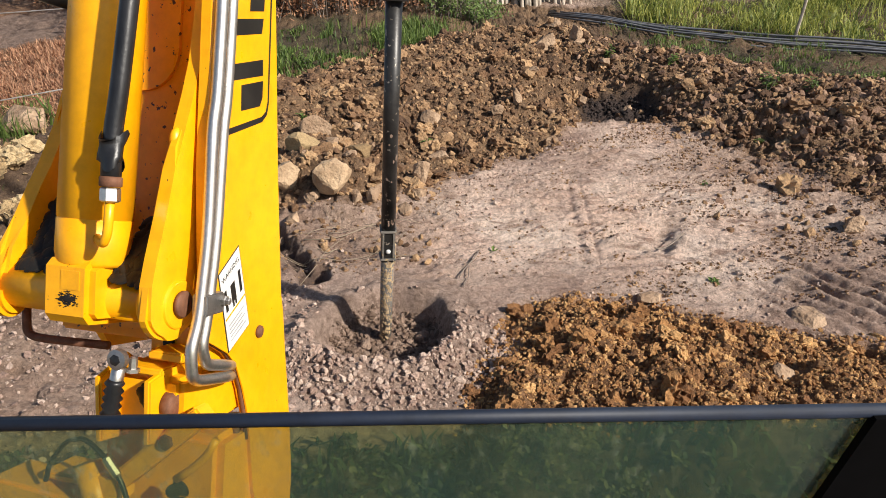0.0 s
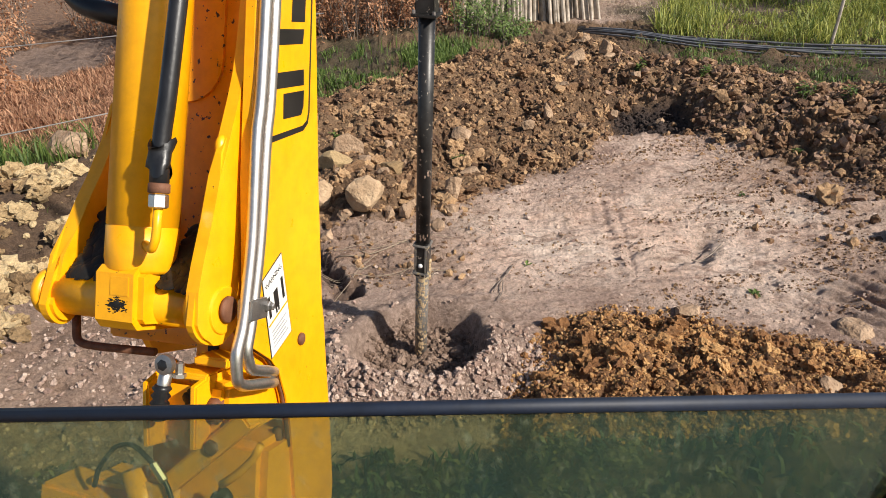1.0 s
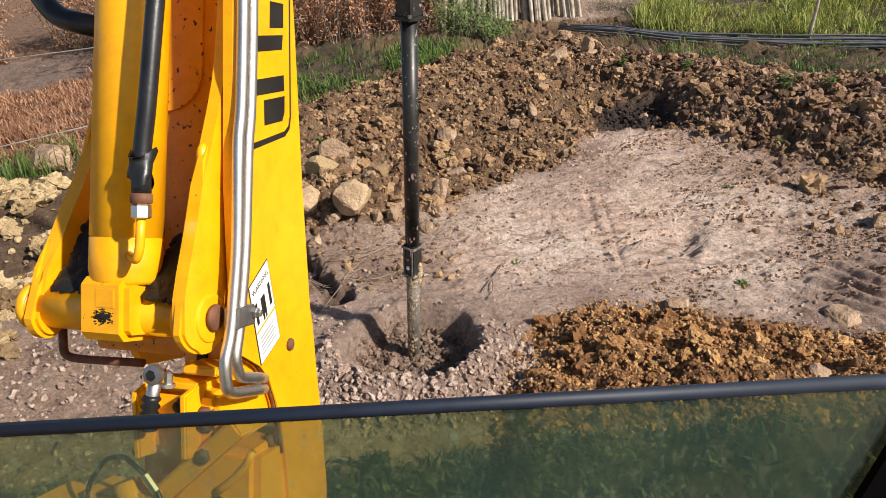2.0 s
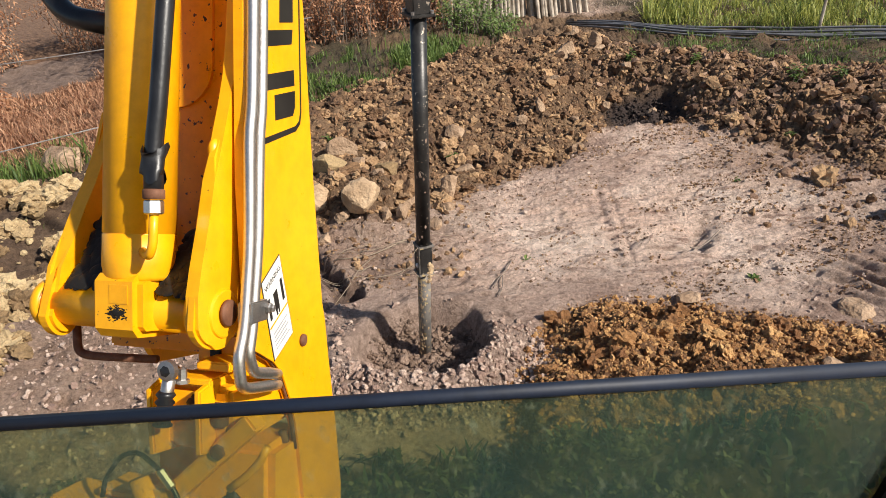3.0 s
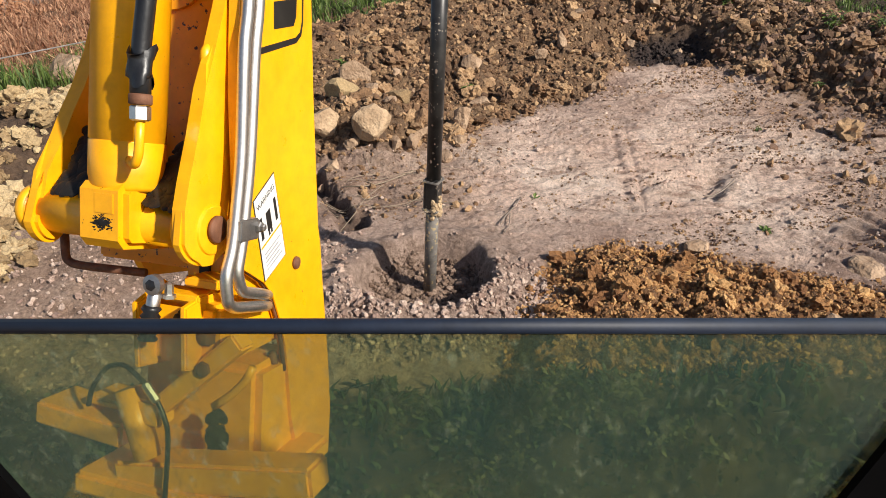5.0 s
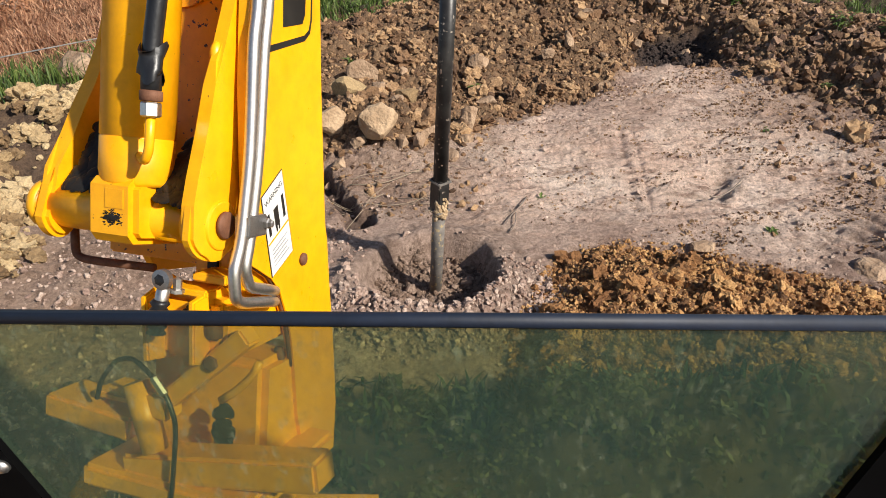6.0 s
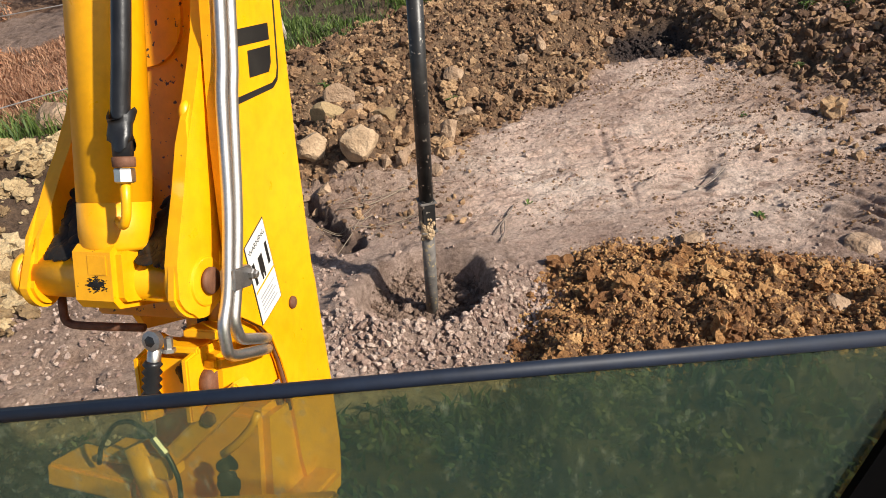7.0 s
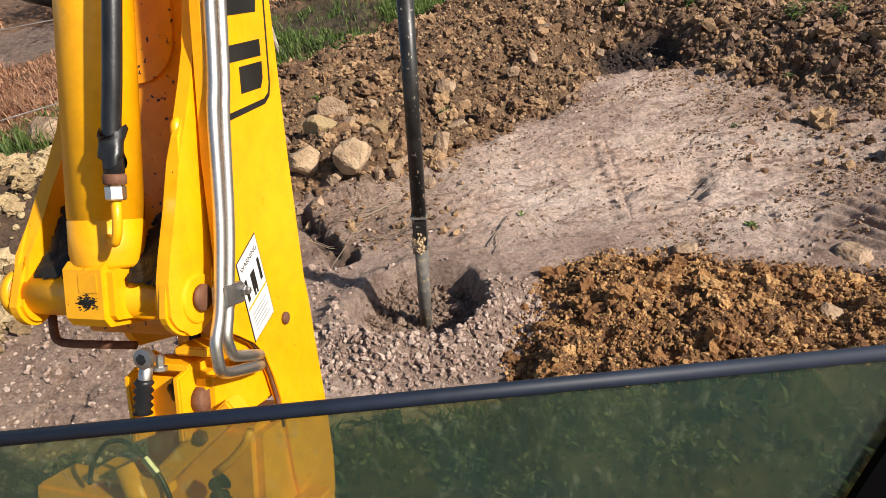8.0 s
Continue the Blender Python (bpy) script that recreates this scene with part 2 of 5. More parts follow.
WIRE = simple("fence_wire", (0.34, 0.31, 0.29), (0.60, 0.57, 0.53), 9, 0.5, 0.7, 0.1, 0.001)


# ---- shapes ----
def part(name, bm, material, parent=None, label="", smooth=False, m=None):
    mesh = bpy.data.meshes.new(name)
    bmesh.ops.recalc_face_normals(bm, faces=bm.faces)
    bm.to_mesh(mesh)
    bm.free()
    mesh.materials.append(material)
    if smooth:
        mesh.polygons.foreach_set("use_smooth", [True] * len(mesh.polygons))
    ob = new(name, mesh)
    if parent:
        ob.parent = parent
    if m is not None:
        ob.matrix_basis = m
    return tagged(ob, label)


def thing(name, label, category, group="", kind="", at=(0, 0, 0)):
    e = new(name)
    e.location = at
    e.empty_display_size = 0.1
    return tagged(e, label, category, group, kind)


def plate(outline, x0, x1, bevel=0.004):
    """A flat plate: outline in (depth, up), from x0 to x1."""
    bm = bmesh.new()
    a = [bm.verts.new((x0, d, u)) for d, u in outline]
    b = [bm.verts.new((x1, d, u)) for d, u in outline]
    bm.faces.new(a)
    bm.faces.new(b[::-1])
    k = len(a)
    for i in range(k):
        bm.faces.new((a[i], b[i], b[(i + 1) % k], a[(i + 1) % k]))
    if bevel:
        edges = [e for e in bm.edges if abs(e.verts[0].co.x - e.verts[1].co.x) < 1e-6]
        bmesh.ops.bevel(bm, geom=edges, offset=bevel, segments=2, affect="EDGES", clamp_overlap=True)
    return bm


def box(lo, hi, bevel=0.004, m=None):
    bm = bmesh.new()
    bmesh.ops.create_cube(bm, size=1.0)
    for v in bm.verts:
        for i in range(3):
            v.co[i] = lo[i] + (v.co[i] + 0.5) * (hi[i] - lo[i])
    if bevel:
        bmesh.ops.bevel(bm, geom=bm.edges[:], offset=bevel, segments=2, affect="EDGES", clamp_overlap=True)
    if m is not None:
        bm.transform(m)
    return bm


def rounded(points, steps=5, reach=0.35):
    """A path with its corners rounded off."""
    pts = [Vector(p) for p in points]
    out = [pts[0]]
    for i in range(1, len(pts) - 1):
        p, q, r = pts[i - 1], pts[i], pts[i + 1]
        a, b = q.lerp(p, reach), q.lerp(r, reach)
        for s in range(steps + 1):
            f = s / steps
            out.append(a.lerp(q, f).lerp(q.lerp(b, f), f))
    out.append(pts[-1])
    return out


def tube(points, radius, sides=14, bm=None, caps=True):
    """A round bar along a path; radius is a number or one for each point."""
    bm = bm or bmesh.new()
    pts = [Vector(p) for p in points]
    rings, side = [], None
    for i, p in enumerate(pts):
        way = (pts[min(i + 1, len(pts) - 1)] - pts[max(i - 1, 0)]).normalized()
        if side is None:
            side = way.orthogonal().normalized()
        side = (side - way * side.dot(way)).normalized()
        other = way.cross(side)
        r = radius[i] if isinstance(radius, (list, tuple)) else radius
        rings.append([bm.verts.new(p + (side * math.cos(math.tau * k / sides) + other * math.sin(math.tau * k / sides)) * r) for k in range(sides)])
    for a, b in zip(rings, rings[1:]):
        for k in range(sides):
            bm.faces.new((a[k], a[(k + 1) % sides], b[(k + 1) % sides], b[k]))
    if caps:
        bm.faces.new(rings[0][::-1])
        bm.faces.new(rings[-1])
    return bm


def lathe(profile, start, end, sides=28):
    """A turned piece on the line from start to end: profile of (distance along, radius)."""
    start, end = Vector(start), Vector(end)
    way = (end - start).normalized()
    return tube([start + way * s for s, r in profile], [r for s, r in profile], sides)


# value noise on numpy arrays
def hashed(ix, iy, seed):
    h = (ix.astype(np.int64) * 374761393 + iy.astype(np.int64) * 668265263 + seed * 974711) & 0x7FFFFFFF
    h = ((h ^ (h >> 13)) * 1274126177) & 0x7FFFFFFF
    return ((h ^ (h >> 16)) & 0xFFFF) / 65535.0


def value_noise(x, y, size, seed):
    x, y = x / size, y / size
    ix, iy = np.floor(x), np.floor(y)
    fx, fy = x - ix, y - iy
    fx, fy = fx * fx * (3 - 2 * fx), fy * fy * (3 - 2 * fy)
    a, b = hashed(ix, iy, seed), hashed(ix + 1, iy, seed)
    c, d = hashed(ix, iy + 1, seed), hashed(ix + 1, iy + 1, seed)
    return (a * (1 - fx) + b * fx) * (1 - fy) + (c * (1 - fx) + d * fx) * fy - 0.5


def fractal(x, y, size, seed, octaves=4, gain=0.55):
    total, amp = 0, 1.0
    for k in range(octaves):
        total = total + amp * value_noise(x + 13.7 * k, y - 7.3 * k, size / 2 ** k, seed + k)
        amp *= gain
    return total


def smooth(v):
    v = np.clip(v, 0, 1)
    return v * v * (3 - 2 * v)


# ---- the lie of the land ----
FOOT_X = (-9, -6, -3, -1.28, -0.37, 0.09, 0.87, 1.55, 2.25, 2.57, 3.05, 3.4, 5, 9)
FOOT_Y = (3.6, 3.9, 4.2, 4.75, 4.75, 5.4, 5.65, 6.7, 6.7, 5.95, 5.4, 4.6, 4.0, 3.7)
RIDGE_X = (-9, -6, -3, -1.6, -1.1, -0.1, 0.55, 1.65, 2.44, 3.2, 3.9, 6, 9)
RIDGE_Y = (5.2, 5.5, 6.0, 6.9, 7.4, 8.2, 8.9, 8.9, 7.9, 7.3, 6.6, 5.6, 5.3)
HIGH_X = (-9, -5, -3, -1.6, 0, 1.6, 2.4, 4, 9)
HIGH_Y = (0.05, 0.12, 0.25, 0.42, 0.46, 0.46, 0.36, 0.34, 0.25)
PILE_X = (-1.0, 0.0, 0.1, 0.24, 0.40, 0.78, 1.28, 1.7, 2.0, 2.4, 3.4, 6)
PILE_Y = (1.2, 2.5, 2.75, 3.05, 3.46, 3.58, 3.47, 3.25, 3.15, 2.95, 2.6, 2.2)
NEAR_X = (-6, -1.5, -0.6, 0.4, 1.5, 3.5, 8)
NEAR_Y = (2.45, 2.38, 2.36, 2.26, 2.31, 2.28, 2.25)
CRATER = (-0.36, 3.23, 0.43, 0.40)


def land(x, y):
    """Height of the ground, and how much of each soil or painted dark tone lies there."""
    wob = 0.25 * fractal(x, y, 0.7, 5, 3)
    foot, ridge, high = np.interp(x, FOOT_X, FOOT_Y) + wob, np.interp(x, RIDGE_X, RIDGE_Y), np.interp(x, HIGH_X, HIGH_Y)
    up = smooth((y - foot) / np.maximum(ridge - foot, 0.3))
    down = smooth((y - ridge) / 1.6)
    mound = high * (up - 0.72 * down)
    umber = smooth((y - foot + 0.1) / 0.35) * (1 - smooth((y - 12.3 - wob) / 0.4) * smooth((x - 1.6) / 0.5))
    litter = smooth((0.25 + 1.5 * wob - x) / 0.5) * smooth((y - 3.75) / 0.3) * (1 - smooth((-1.9 - x) / 0.5))
    umber = np.maximum(umber, 0.3 * litter)
    umber = np.maximum(umber, 0.4 * smooth((-1.1 - x) / 0.5) * (1 - smooth((y - 3.9) / 0.4)))
    umber = np.maximum(umber, 0.22 * smooth((x - 1.9 + wob) / 0.8) * smooth((y - 3.6) / 0.6))
    pile_edge = np.interp(x, PILE_X, PILE_Y) + 0.5 * wob
    pile = smooth((pile_edge - y) / 0.95) * smooth((x - 0.0) / 0.35)
    brown = smooth((pile_edge - y + 0.05) / 0.2) * smooth((x - 0.0) / 0.2) * smooth((y - 0.6) / 1.0)
    heap = 0.22 * np.exp(-(((x + 0.95) / 0.55) ** 2 + ((y - 5.25) / 0.45) ** 2))
    z = mound + 0.15 * pile + heap
    rough = 0.017 + 0.093 * umber + 0.075 * brown
    z = z + rough * fractal(x, y, 0.26, 11, 5, 0.68) + (0.018 + 0.02 * np.maximum(umber, brown)) * (np.abs(fractal(x, y, 0.12, 17, 3, 0.6)) - 0.2) + 0.014 * np.minimum(0, fractal(x, 1.6 * y, 0.22, 19, 3, 0.6) + 0.12) + 0.03 * fractal(x, y, 1.4, 21, 3)
    # crater with its raised ring of crumbs
    cx, cy, rx, ry = CRATER
    ang = np.arctan2(y - cy, x - cx)
    r = np.hypot((x - cx) / rx, (y - cy) / ry) * (1 + 0.05 * np.sin(3 * ang + 1) + 0.03 * np.sin(7 * ang))
    front = smooth((0.55 - np.sin(ang)) / 0.9)
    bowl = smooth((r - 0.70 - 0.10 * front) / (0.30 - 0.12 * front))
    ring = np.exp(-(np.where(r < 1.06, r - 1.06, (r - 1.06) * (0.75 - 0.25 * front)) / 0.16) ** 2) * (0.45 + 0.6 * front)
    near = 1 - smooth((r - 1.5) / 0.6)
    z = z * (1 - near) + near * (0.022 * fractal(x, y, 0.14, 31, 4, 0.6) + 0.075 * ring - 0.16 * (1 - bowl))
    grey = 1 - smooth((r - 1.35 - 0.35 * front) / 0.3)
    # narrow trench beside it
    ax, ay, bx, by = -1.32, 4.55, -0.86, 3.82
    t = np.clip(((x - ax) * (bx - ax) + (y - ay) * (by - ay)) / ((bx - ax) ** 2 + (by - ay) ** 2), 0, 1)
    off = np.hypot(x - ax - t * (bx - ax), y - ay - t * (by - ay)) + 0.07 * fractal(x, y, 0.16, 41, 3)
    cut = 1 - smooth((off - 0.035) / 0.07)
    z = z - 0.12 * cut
    # scrape marks of the bucket and tyre lugs
    scrape = np.exp(-(((x - 1.6) / 1.0) ** 2 + ((y - 4.6) / 0.75) ** 2)) * (1 - brown) * (1 - umber)
    z = z - 0.07 * np.exp(-(((x - 1.64 - 0.4 * (y - 4.3)) / 0.09) ** 2 + ((y - 4.30) / 0.2) ** 2))
    around = np.hypot(x - 1.15, 1.5 * (y - 3.75))
    z = z + 0.020 * scrape * np.maximum(0.1, fractal(x, y, 0.3, 53, 2) + 0.3) * np.sin(around * 62 + 5 * fractal(x, y, 0.4, 51, 3)) * smooth((x - 0.9) / 0.4)
    lugs = np.exp(-(((x - 2.6) / 0.55) ** 2 + ((y - 3.42) / 0.40) ** 2)) * (1 - 0.7 * brown)
    z = z + 0.036 * lugs * np.sin((1.3 * x + y) * 30 + 3 * fractal(x, y, 0.5, 61, 3))
    crust = np.exp(-(((x - 1.5) / 1.5) ** 2 + ((y - 4.5) / 1.1) ** 2)) * (1 - brown) * (1 - umber)
    z = z + 0.012 * crust * fractal(0.9 * x + 0.44 * y, 0.3 * (0.9 * y - 0.44 * x), 0.13, 57, 3, 0.6)
    comb = fractal(0.28 * (x + 0.25 * y), y - 0.25 * x, 0.07, 59, 3, 0.6)
    z = z + 0.062 * (1 - umber) * (1 - brown) * smooth((y - 3.5) / 0.4) * np.maximum(comb - 0.02, -0.15) * (0.35 + 0.65 * smooth(4 * fractal(x, y, 0.5, 63, 2) + 0.5))
    groove = np.exp(-((x - 0.98 - 0.07 * (y - 4)) / 0.03) ** 2) + np.exp(-((x - 1.08 - 0.07 * (y - 4)) / 0.02) ** 2)
    z = z - 0.014 * groove * smooth((y - 3.8) / 0.2) * smooth((5.4 - y) / 0.3)
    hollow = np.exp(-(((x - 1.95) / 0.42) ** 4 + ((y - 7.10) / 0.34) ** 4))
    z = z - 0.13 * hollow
    # Dark tone: black hollow, plus painted shade in trench, rut and damp hole floor.
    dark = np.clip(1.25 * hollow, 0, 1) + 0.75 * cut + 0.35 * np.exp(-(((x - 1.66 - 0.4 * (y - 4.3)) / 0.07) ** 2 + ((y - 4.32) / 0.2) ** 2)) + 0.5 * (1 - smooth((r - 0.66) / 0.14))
    turf = smooth((y - ridge - 0.4 + wob) / 0.6) * smooth((x + 4.0) / 1.0) * smooth((15 - y) / 2) * (1 - 0.85 * smooth((x + 0.2) / 0.5) * smooth((3.0 - x) / 0.6)) * (0.45 + 0.55 * smooth(6 * fractal(x, y, 0.9, 101, 3) + 0.7))
    left = 1 - smooth((x + 3.6 + 0.6 * wob) / 0.8)
    straw = smooth((y - 7.4 + wob - 0.35 * x - 1.8) / 0.8) * left * smooth((np.hypot((x + 7.6) / 1.4, (y - 12.2) / 1.8) - 0.9) / 0.2)
    umber = np.maximum(umber, 0.5 * left * (1 - smooth((3.7 - y) / 0.3)))
    z = z + 0.06 * left * (1 - smooth((3.6 - y) / 0.4)) * fractal(x, y, 0.5, 71, 4)
    bright = np.clip(1.25 * np.exp(-(((x - 1.2) / 1.45) ** 2 + ((y - 4.5) / 1.2) ** 2)) + 0.9 * fractal(x, y, 0.9, 131, 3), 0, 1)
    dark = dark + 0.12 * umber * smooth((x - 1.5 + wob) / 0.8) * smooth((y - 5) / 1.0) + 0.5 * left * smooth((y - 3.7) / 0.4) * (1 - straw)
    near_edge = np.interp(x, NEAR_X, NEAR_Y) + 0.2 * wob
    weedy = smooth((near_edge - y) / 0.15) * smooth((y - 0.2) / 0.6) * smooth((5 - np.abs(x)) / 2)
    turf = np.maximum(turf, weedy)
    brown, umber, grey = brown * (1 - weedy), umber * (1 - weedy), grey * (1 - weedy)
    path = 1 - smooth((np.hypot((x + 7.6) / 1.5, (y - 12.2) / 2.2) - 0.85) / 0.2)
    grey = np.maximum(grey, path)
    built = smooth((y - 0.3) / 0.7) * smooth((18 - y) / 3) * smooth((12 - np.abs(x)) / 3)
    z = z * built
    dist = np.hypot(x, y)
    z = z * (1 - smooth((dist - 30) / 30))
    return z, dict(umber=umber, brown=brown, grey=grey, dark=np.clip(dark, 0, 1), turf=turf, straw=straw, bright=bright)


def height(x, y):
    return float(land(np.array([float(x)]), np.array([float(y)]))[0][0])


def steps(parts):
    out = [parts[0][0]]
    for a, b, n in parts:
        out += list(np.linspace(a, b, n + 1)[1:])
    return np.array(out)


def build_ground():
    xs = steps([(-900, -60, 10), (-60, -12, 16), (-12, -4.5, 75), (-4.5, -1.6, 97), (-1.6, 3.4, 460), (3.4, 4.6, 40), (4.6, 12, 74), (12, 60, 16), (60, 900, 10)])
    ys = steps([(-900, -40, 10), (-40, 1.0, 14), (1.0, 2.3, 26), (2.3, 6.0, 340), (6.0, 9.4, 130), (9.4, 18, 86), (18, 60, 16), (60, 900, 10)])
    gx, gy = np.meshgrid(xs, ys)
    z, zones = land(gx, gy)
    co = np.stack([gx, gy, z], -1).reshape(-1, 3)
    nx, ny = len(xs), len(ys)
    i = (np.arange(ny - 1)[:, None] * nx + np.arange(nx - 1)[None, :]).reshape(-1)
    quads = np.stack([i, i + 1, i + nx + 1, i + nx], -1)
    mesh = bpy.data.meshes.new("ground")
    fill_mesh(mesh, co, quads)
    for name, v in zones.items():
        at = mesh.attributes.new(name, "FLOAT", "POINT")
        at.data.foreach_set("value", v.reshape(-1).astype(np.float32))
    mesh.materials.append(EARTH)
    tagged(new("ground", mesh), "dug-over tan and brown earth with tracks and a drilled hole", "ground", kind="structure")


def fill_mesh(mesh, co, faces, soft=True):
    k = faces.shape[1]
    mesh.vertices.add(len(co))
    mesh.vertices.foreach_set("co", np.ascontiguousarray(co, dtype=np.float32).reshape(-1))
    mesh.loops.add(faces.size)
    mesh.loops.foreach_set("vertex_index", np.ascontiguousarray(faces, dtype=np.int32).reshape(-1))
    mesh.polygons.add(len(faces))
    mesh.polygons.foreach_set("loop_start", np.arange(0, faces.size, k, dtype=np.int32))
    mesh.polygons.foreach_set("use_smooth", np.full(len(faces), soft, dtype=bool))
    mesh.update(calc_edges=True)
    mesh.validate()


def lump(level, seed, jag=0.35, flat=0.8):
    """Vertices and triangles of one broken, crumbly lump about 1 across."""
    bm = bmesh.new()
    bmesh.ops.create_icosphere(bm, subdivisions=level, radius=0.5)
    rng = random.Random(seed)
    cuts = [(Vector((rng.gauss(0, 1), rng.gauss(0, 1), rng.gauss(0, 1))).normalized(), rng.uniform(0.2, 0.4)) for _ in range(7)]
    shift = Vector((seed * 3.1, seed * 1.7, seed * 0.6))
    for v in bm.verts:
        for n, d in cuts:
            over = v.co.dot(n) - d
            if over > 0:
                v.co -= n * over * (0.5 if level > 2 else 0.85)
        p = v.co.copy()
        v.co *= 1 + jag * (1.1 * noise.noise(p * 3.1 + shift) + 0.9 * abs(noise.noise(p * 7.3 + shift)) + (1.3 if level > 2 else 0.8) * noise.noise(p * 15.0 + shift) + (0.9 * abs(noise.noise(p * 24.0 + shift)) if level > 2 else 0.0))
        v.co += Vector((rng.gauss(0, 1), rng.gauss(0, 1), rng.gauss(0, 1))) * 0.022 * jag * 2
        v.co.z *= flat
    bm.verts.index_update()
    co = np.array([v.co[:] for v in bm.verts])
    tri = np.array([[v.index for v in f.verts] for f in bm.faces])
    bm.free()
    return co, tri


LUMPS_FINE = [lump(3, s, 0.46) for s in range(8)]
LUMPS = [lump(2, s + 10, 0.42) for s in range(10)]
LUMPS_SOFT = [lump(2, s + 50, 0.3, 0.9) for s in range(8)]
CRUMBS = [lump(1, s + 30, 0.55) for s in range(12)]


def scatter(name, spots, sizes, shapes, material, label, category, sink=0.25, seed=0, soft=False):
    """Many lumps in one mesh, resting in the ground."""
    rng = np.random.default_rng(seed)
    z = land(spots[:, 0], spots[:, 1])[0]
    cos, tris, at = [], [], 0
    for (x, y), h, s in zip(spots, z, sizes):
        co, tri = shapes[rng.integers(len(shapes))]
        a, b, c = rng.uniform(0, math.tau), rng.normal(0, 0.5), rng.normal(0, 0.5)
        turn = np.array(Euler((b, c, a)).to_matrix())
        stretch = rng.uniform(0.7, 1.25, 3)
        cos.append((co * stretch) @ turn.T * s + np.array([x, y, h + s * (0.42 - sink)]))
        tris.append(tri + at)
        at += len(co)
    mesh = bpy.data.meshes.new(name)
    fill_mesh(mesh, np.concatenate(cos), np.concatenate(tris), soft)
    mesh.materials.append(material)
    return tagged(new(name, mesh), label, category, kind="stuff")


def lay_clods(name, spots, sizes, shapes, material, label, group, sink, seed):
    """Larger clods, each an object of its own; alike ones share a mesh."""
    meshes = []
    for k, (co, tri) in enumerate(shapes):
        mesh = bpy.data.meshes.new(name)
        fill_mesh(mesh, co, tri, False)
        mesh.materials.append(material)
        meshes.append(mesh)
    rng = random.Random(seed)
    z = land(spots[:, 0], spots[:, 1])[0]
    for (x, y), h, size in zip(spots, z, sizes):
        ob = new(name, rng.choice(meshes))
        ob.matrix_basis = pose(x, y, h + size * (0.42 - sink), rng.gauss(0, 25), rng.gauss(0, 25), rng.uniform(0, 360)) @ Matrix.Diagonal((size * rng.uniform(0.75, 1.25), size * rng.uniform(0.75, 1.25), size * rng.uniform(0.75, 1.1), 1))
        tagged(ob, label, "clod", group)


def sow(n, lo, hi, keep, seed):
    """Random spots in a rectangle, kept with the likelihood that keep(x, y) gives."""
    rng = np.random.default_rng(seed)
    p = rng.uniform(lo, hi, (n, 2))
    return p[rng.uniform(0, 1, n) < keep(p[:, 0], p[:, 1])]


def sizes_for(n, small, large, seed, power=2.6):
    rng = np.random.default_rng(seed)
    return small + (large - small) * rng.uniform(0, 1, n) ** power


def blades(name, spots, tall, width, material, label, category, lean=0.5, seed=0, kind="stuff", parent=None, droop=0.35):
    """Grass blades, each a bent tapered strip."""
    rng = np.random.default_rng(seed)
    n = len(spots)
    z = land(spots[:, 0], spots[:, 1])[0] - 0.01
    h = rng.uniform(0.5, 1.0, n) * tall * np.clip(0.75 + 1.3 * fractal(spots[:, 0], spots[:, 1], 0.8, 121, 3), 0.25, 1.3)
    a = rng.uniform(0, math.tau, n)
    out = np.stack([np.cos(a), np.sin(a), np.zeros(n)], -1)
    b = a + rng.uniform(0.6, 2.4, n)
    side = np.stack([np.cos(b), np.sin(b), np.zeros(n)], -1) * (width * rng.uniform(0.6, 1.2, n))[:, None]
    tilt = rng.uniform(0.1, 1.0, n) * lean
    foot = np.stack([spots[:, 0], spots[:, 1], z], -1)
    upv = np.array([0, 0, 1.0])
    mid = foot + (upv * 0.6 + out * (tilt * 0.35)[:, None]) * h[:, None]
    tip = foot + (upv * (1.0 - droop * tilt)[:, None] + out * tilt[:, None]) * h[:, None]
    co = np.stack([foot - side, foot + side, mid + side * 0.7, mid - side * 0.7, tip], 1).reshape(-1, 3)
    k = np.arange(n)[:, None] * 5
    tris = np.concatenate([k + np.array([[0, 1, 2]]), k + np.array([[0, 2, 3]]), k + np.array([[3, 2, 4]])])
    mesh = bpy.data.meshes.new(name)
    fill_mesh(mesh, co, tris)
    mesh.materials.append(material)
    ob = new(name, mesh)
    if parent:
        ob.parent = parent
    return tagged(ob, label, category, kind=kind)


def leaf_clumps(name, spots, wide, tall, leaf, per, material, label, category, seed=0):
    """Low leafy weeds: clumps of small pointed leaves."""
    rng = np.random.default_rng(seed)
    n = len(spots) * per
    at = np.repeat(spots, per, 0)
    grow = np.repeat(rng.uniform(0.45, 1.2, len(spots)), per)
    off = rng.normal(0, 0.42, (n, 2)) * wide * grow[:, None]
    far = np.clip(np.hypot(off[:, 0], off[:, 1]) / wide, 0, 1.4)
    base = land(at[:, 0] + off[:, 0], at[:, 1] + off[:, 1])[0]
    p = np.stack([at[:, 0] + off[:, 0], at[:, 1] + off[:, 1], base + 0.01 + tall * grow * rng.uniform(0.1, 1.0, n) * (1 - 0.55 * far)], -1)
    a = rng.uniform(0, math.tau, n)
    size = (leaf * rng.uniform(0.5, 1.3, n))[:, None]
    way = np.stack([np.cos(a), np.sin(a), rng.normal(0.15, 0.4, n)], -1) * size
    side = np.stack([-np.sin(a), np.cos(a), rng.normal(0, 0.35, n)], -1) * size * 0.3
    co = np.stack([p, p + way * 0.5 + side, p + way, p + way * 0.5 - side], 1).reshape(-1, 3)
    mesh = bpy.data.meshes.new(name)
    fill_mesh(mesh, co, np.arange(n * 4).reshape(-1, 4))
    mesh.materials.append(material)
    return tagged(new(name, mesh), label, category, kind="stuff")


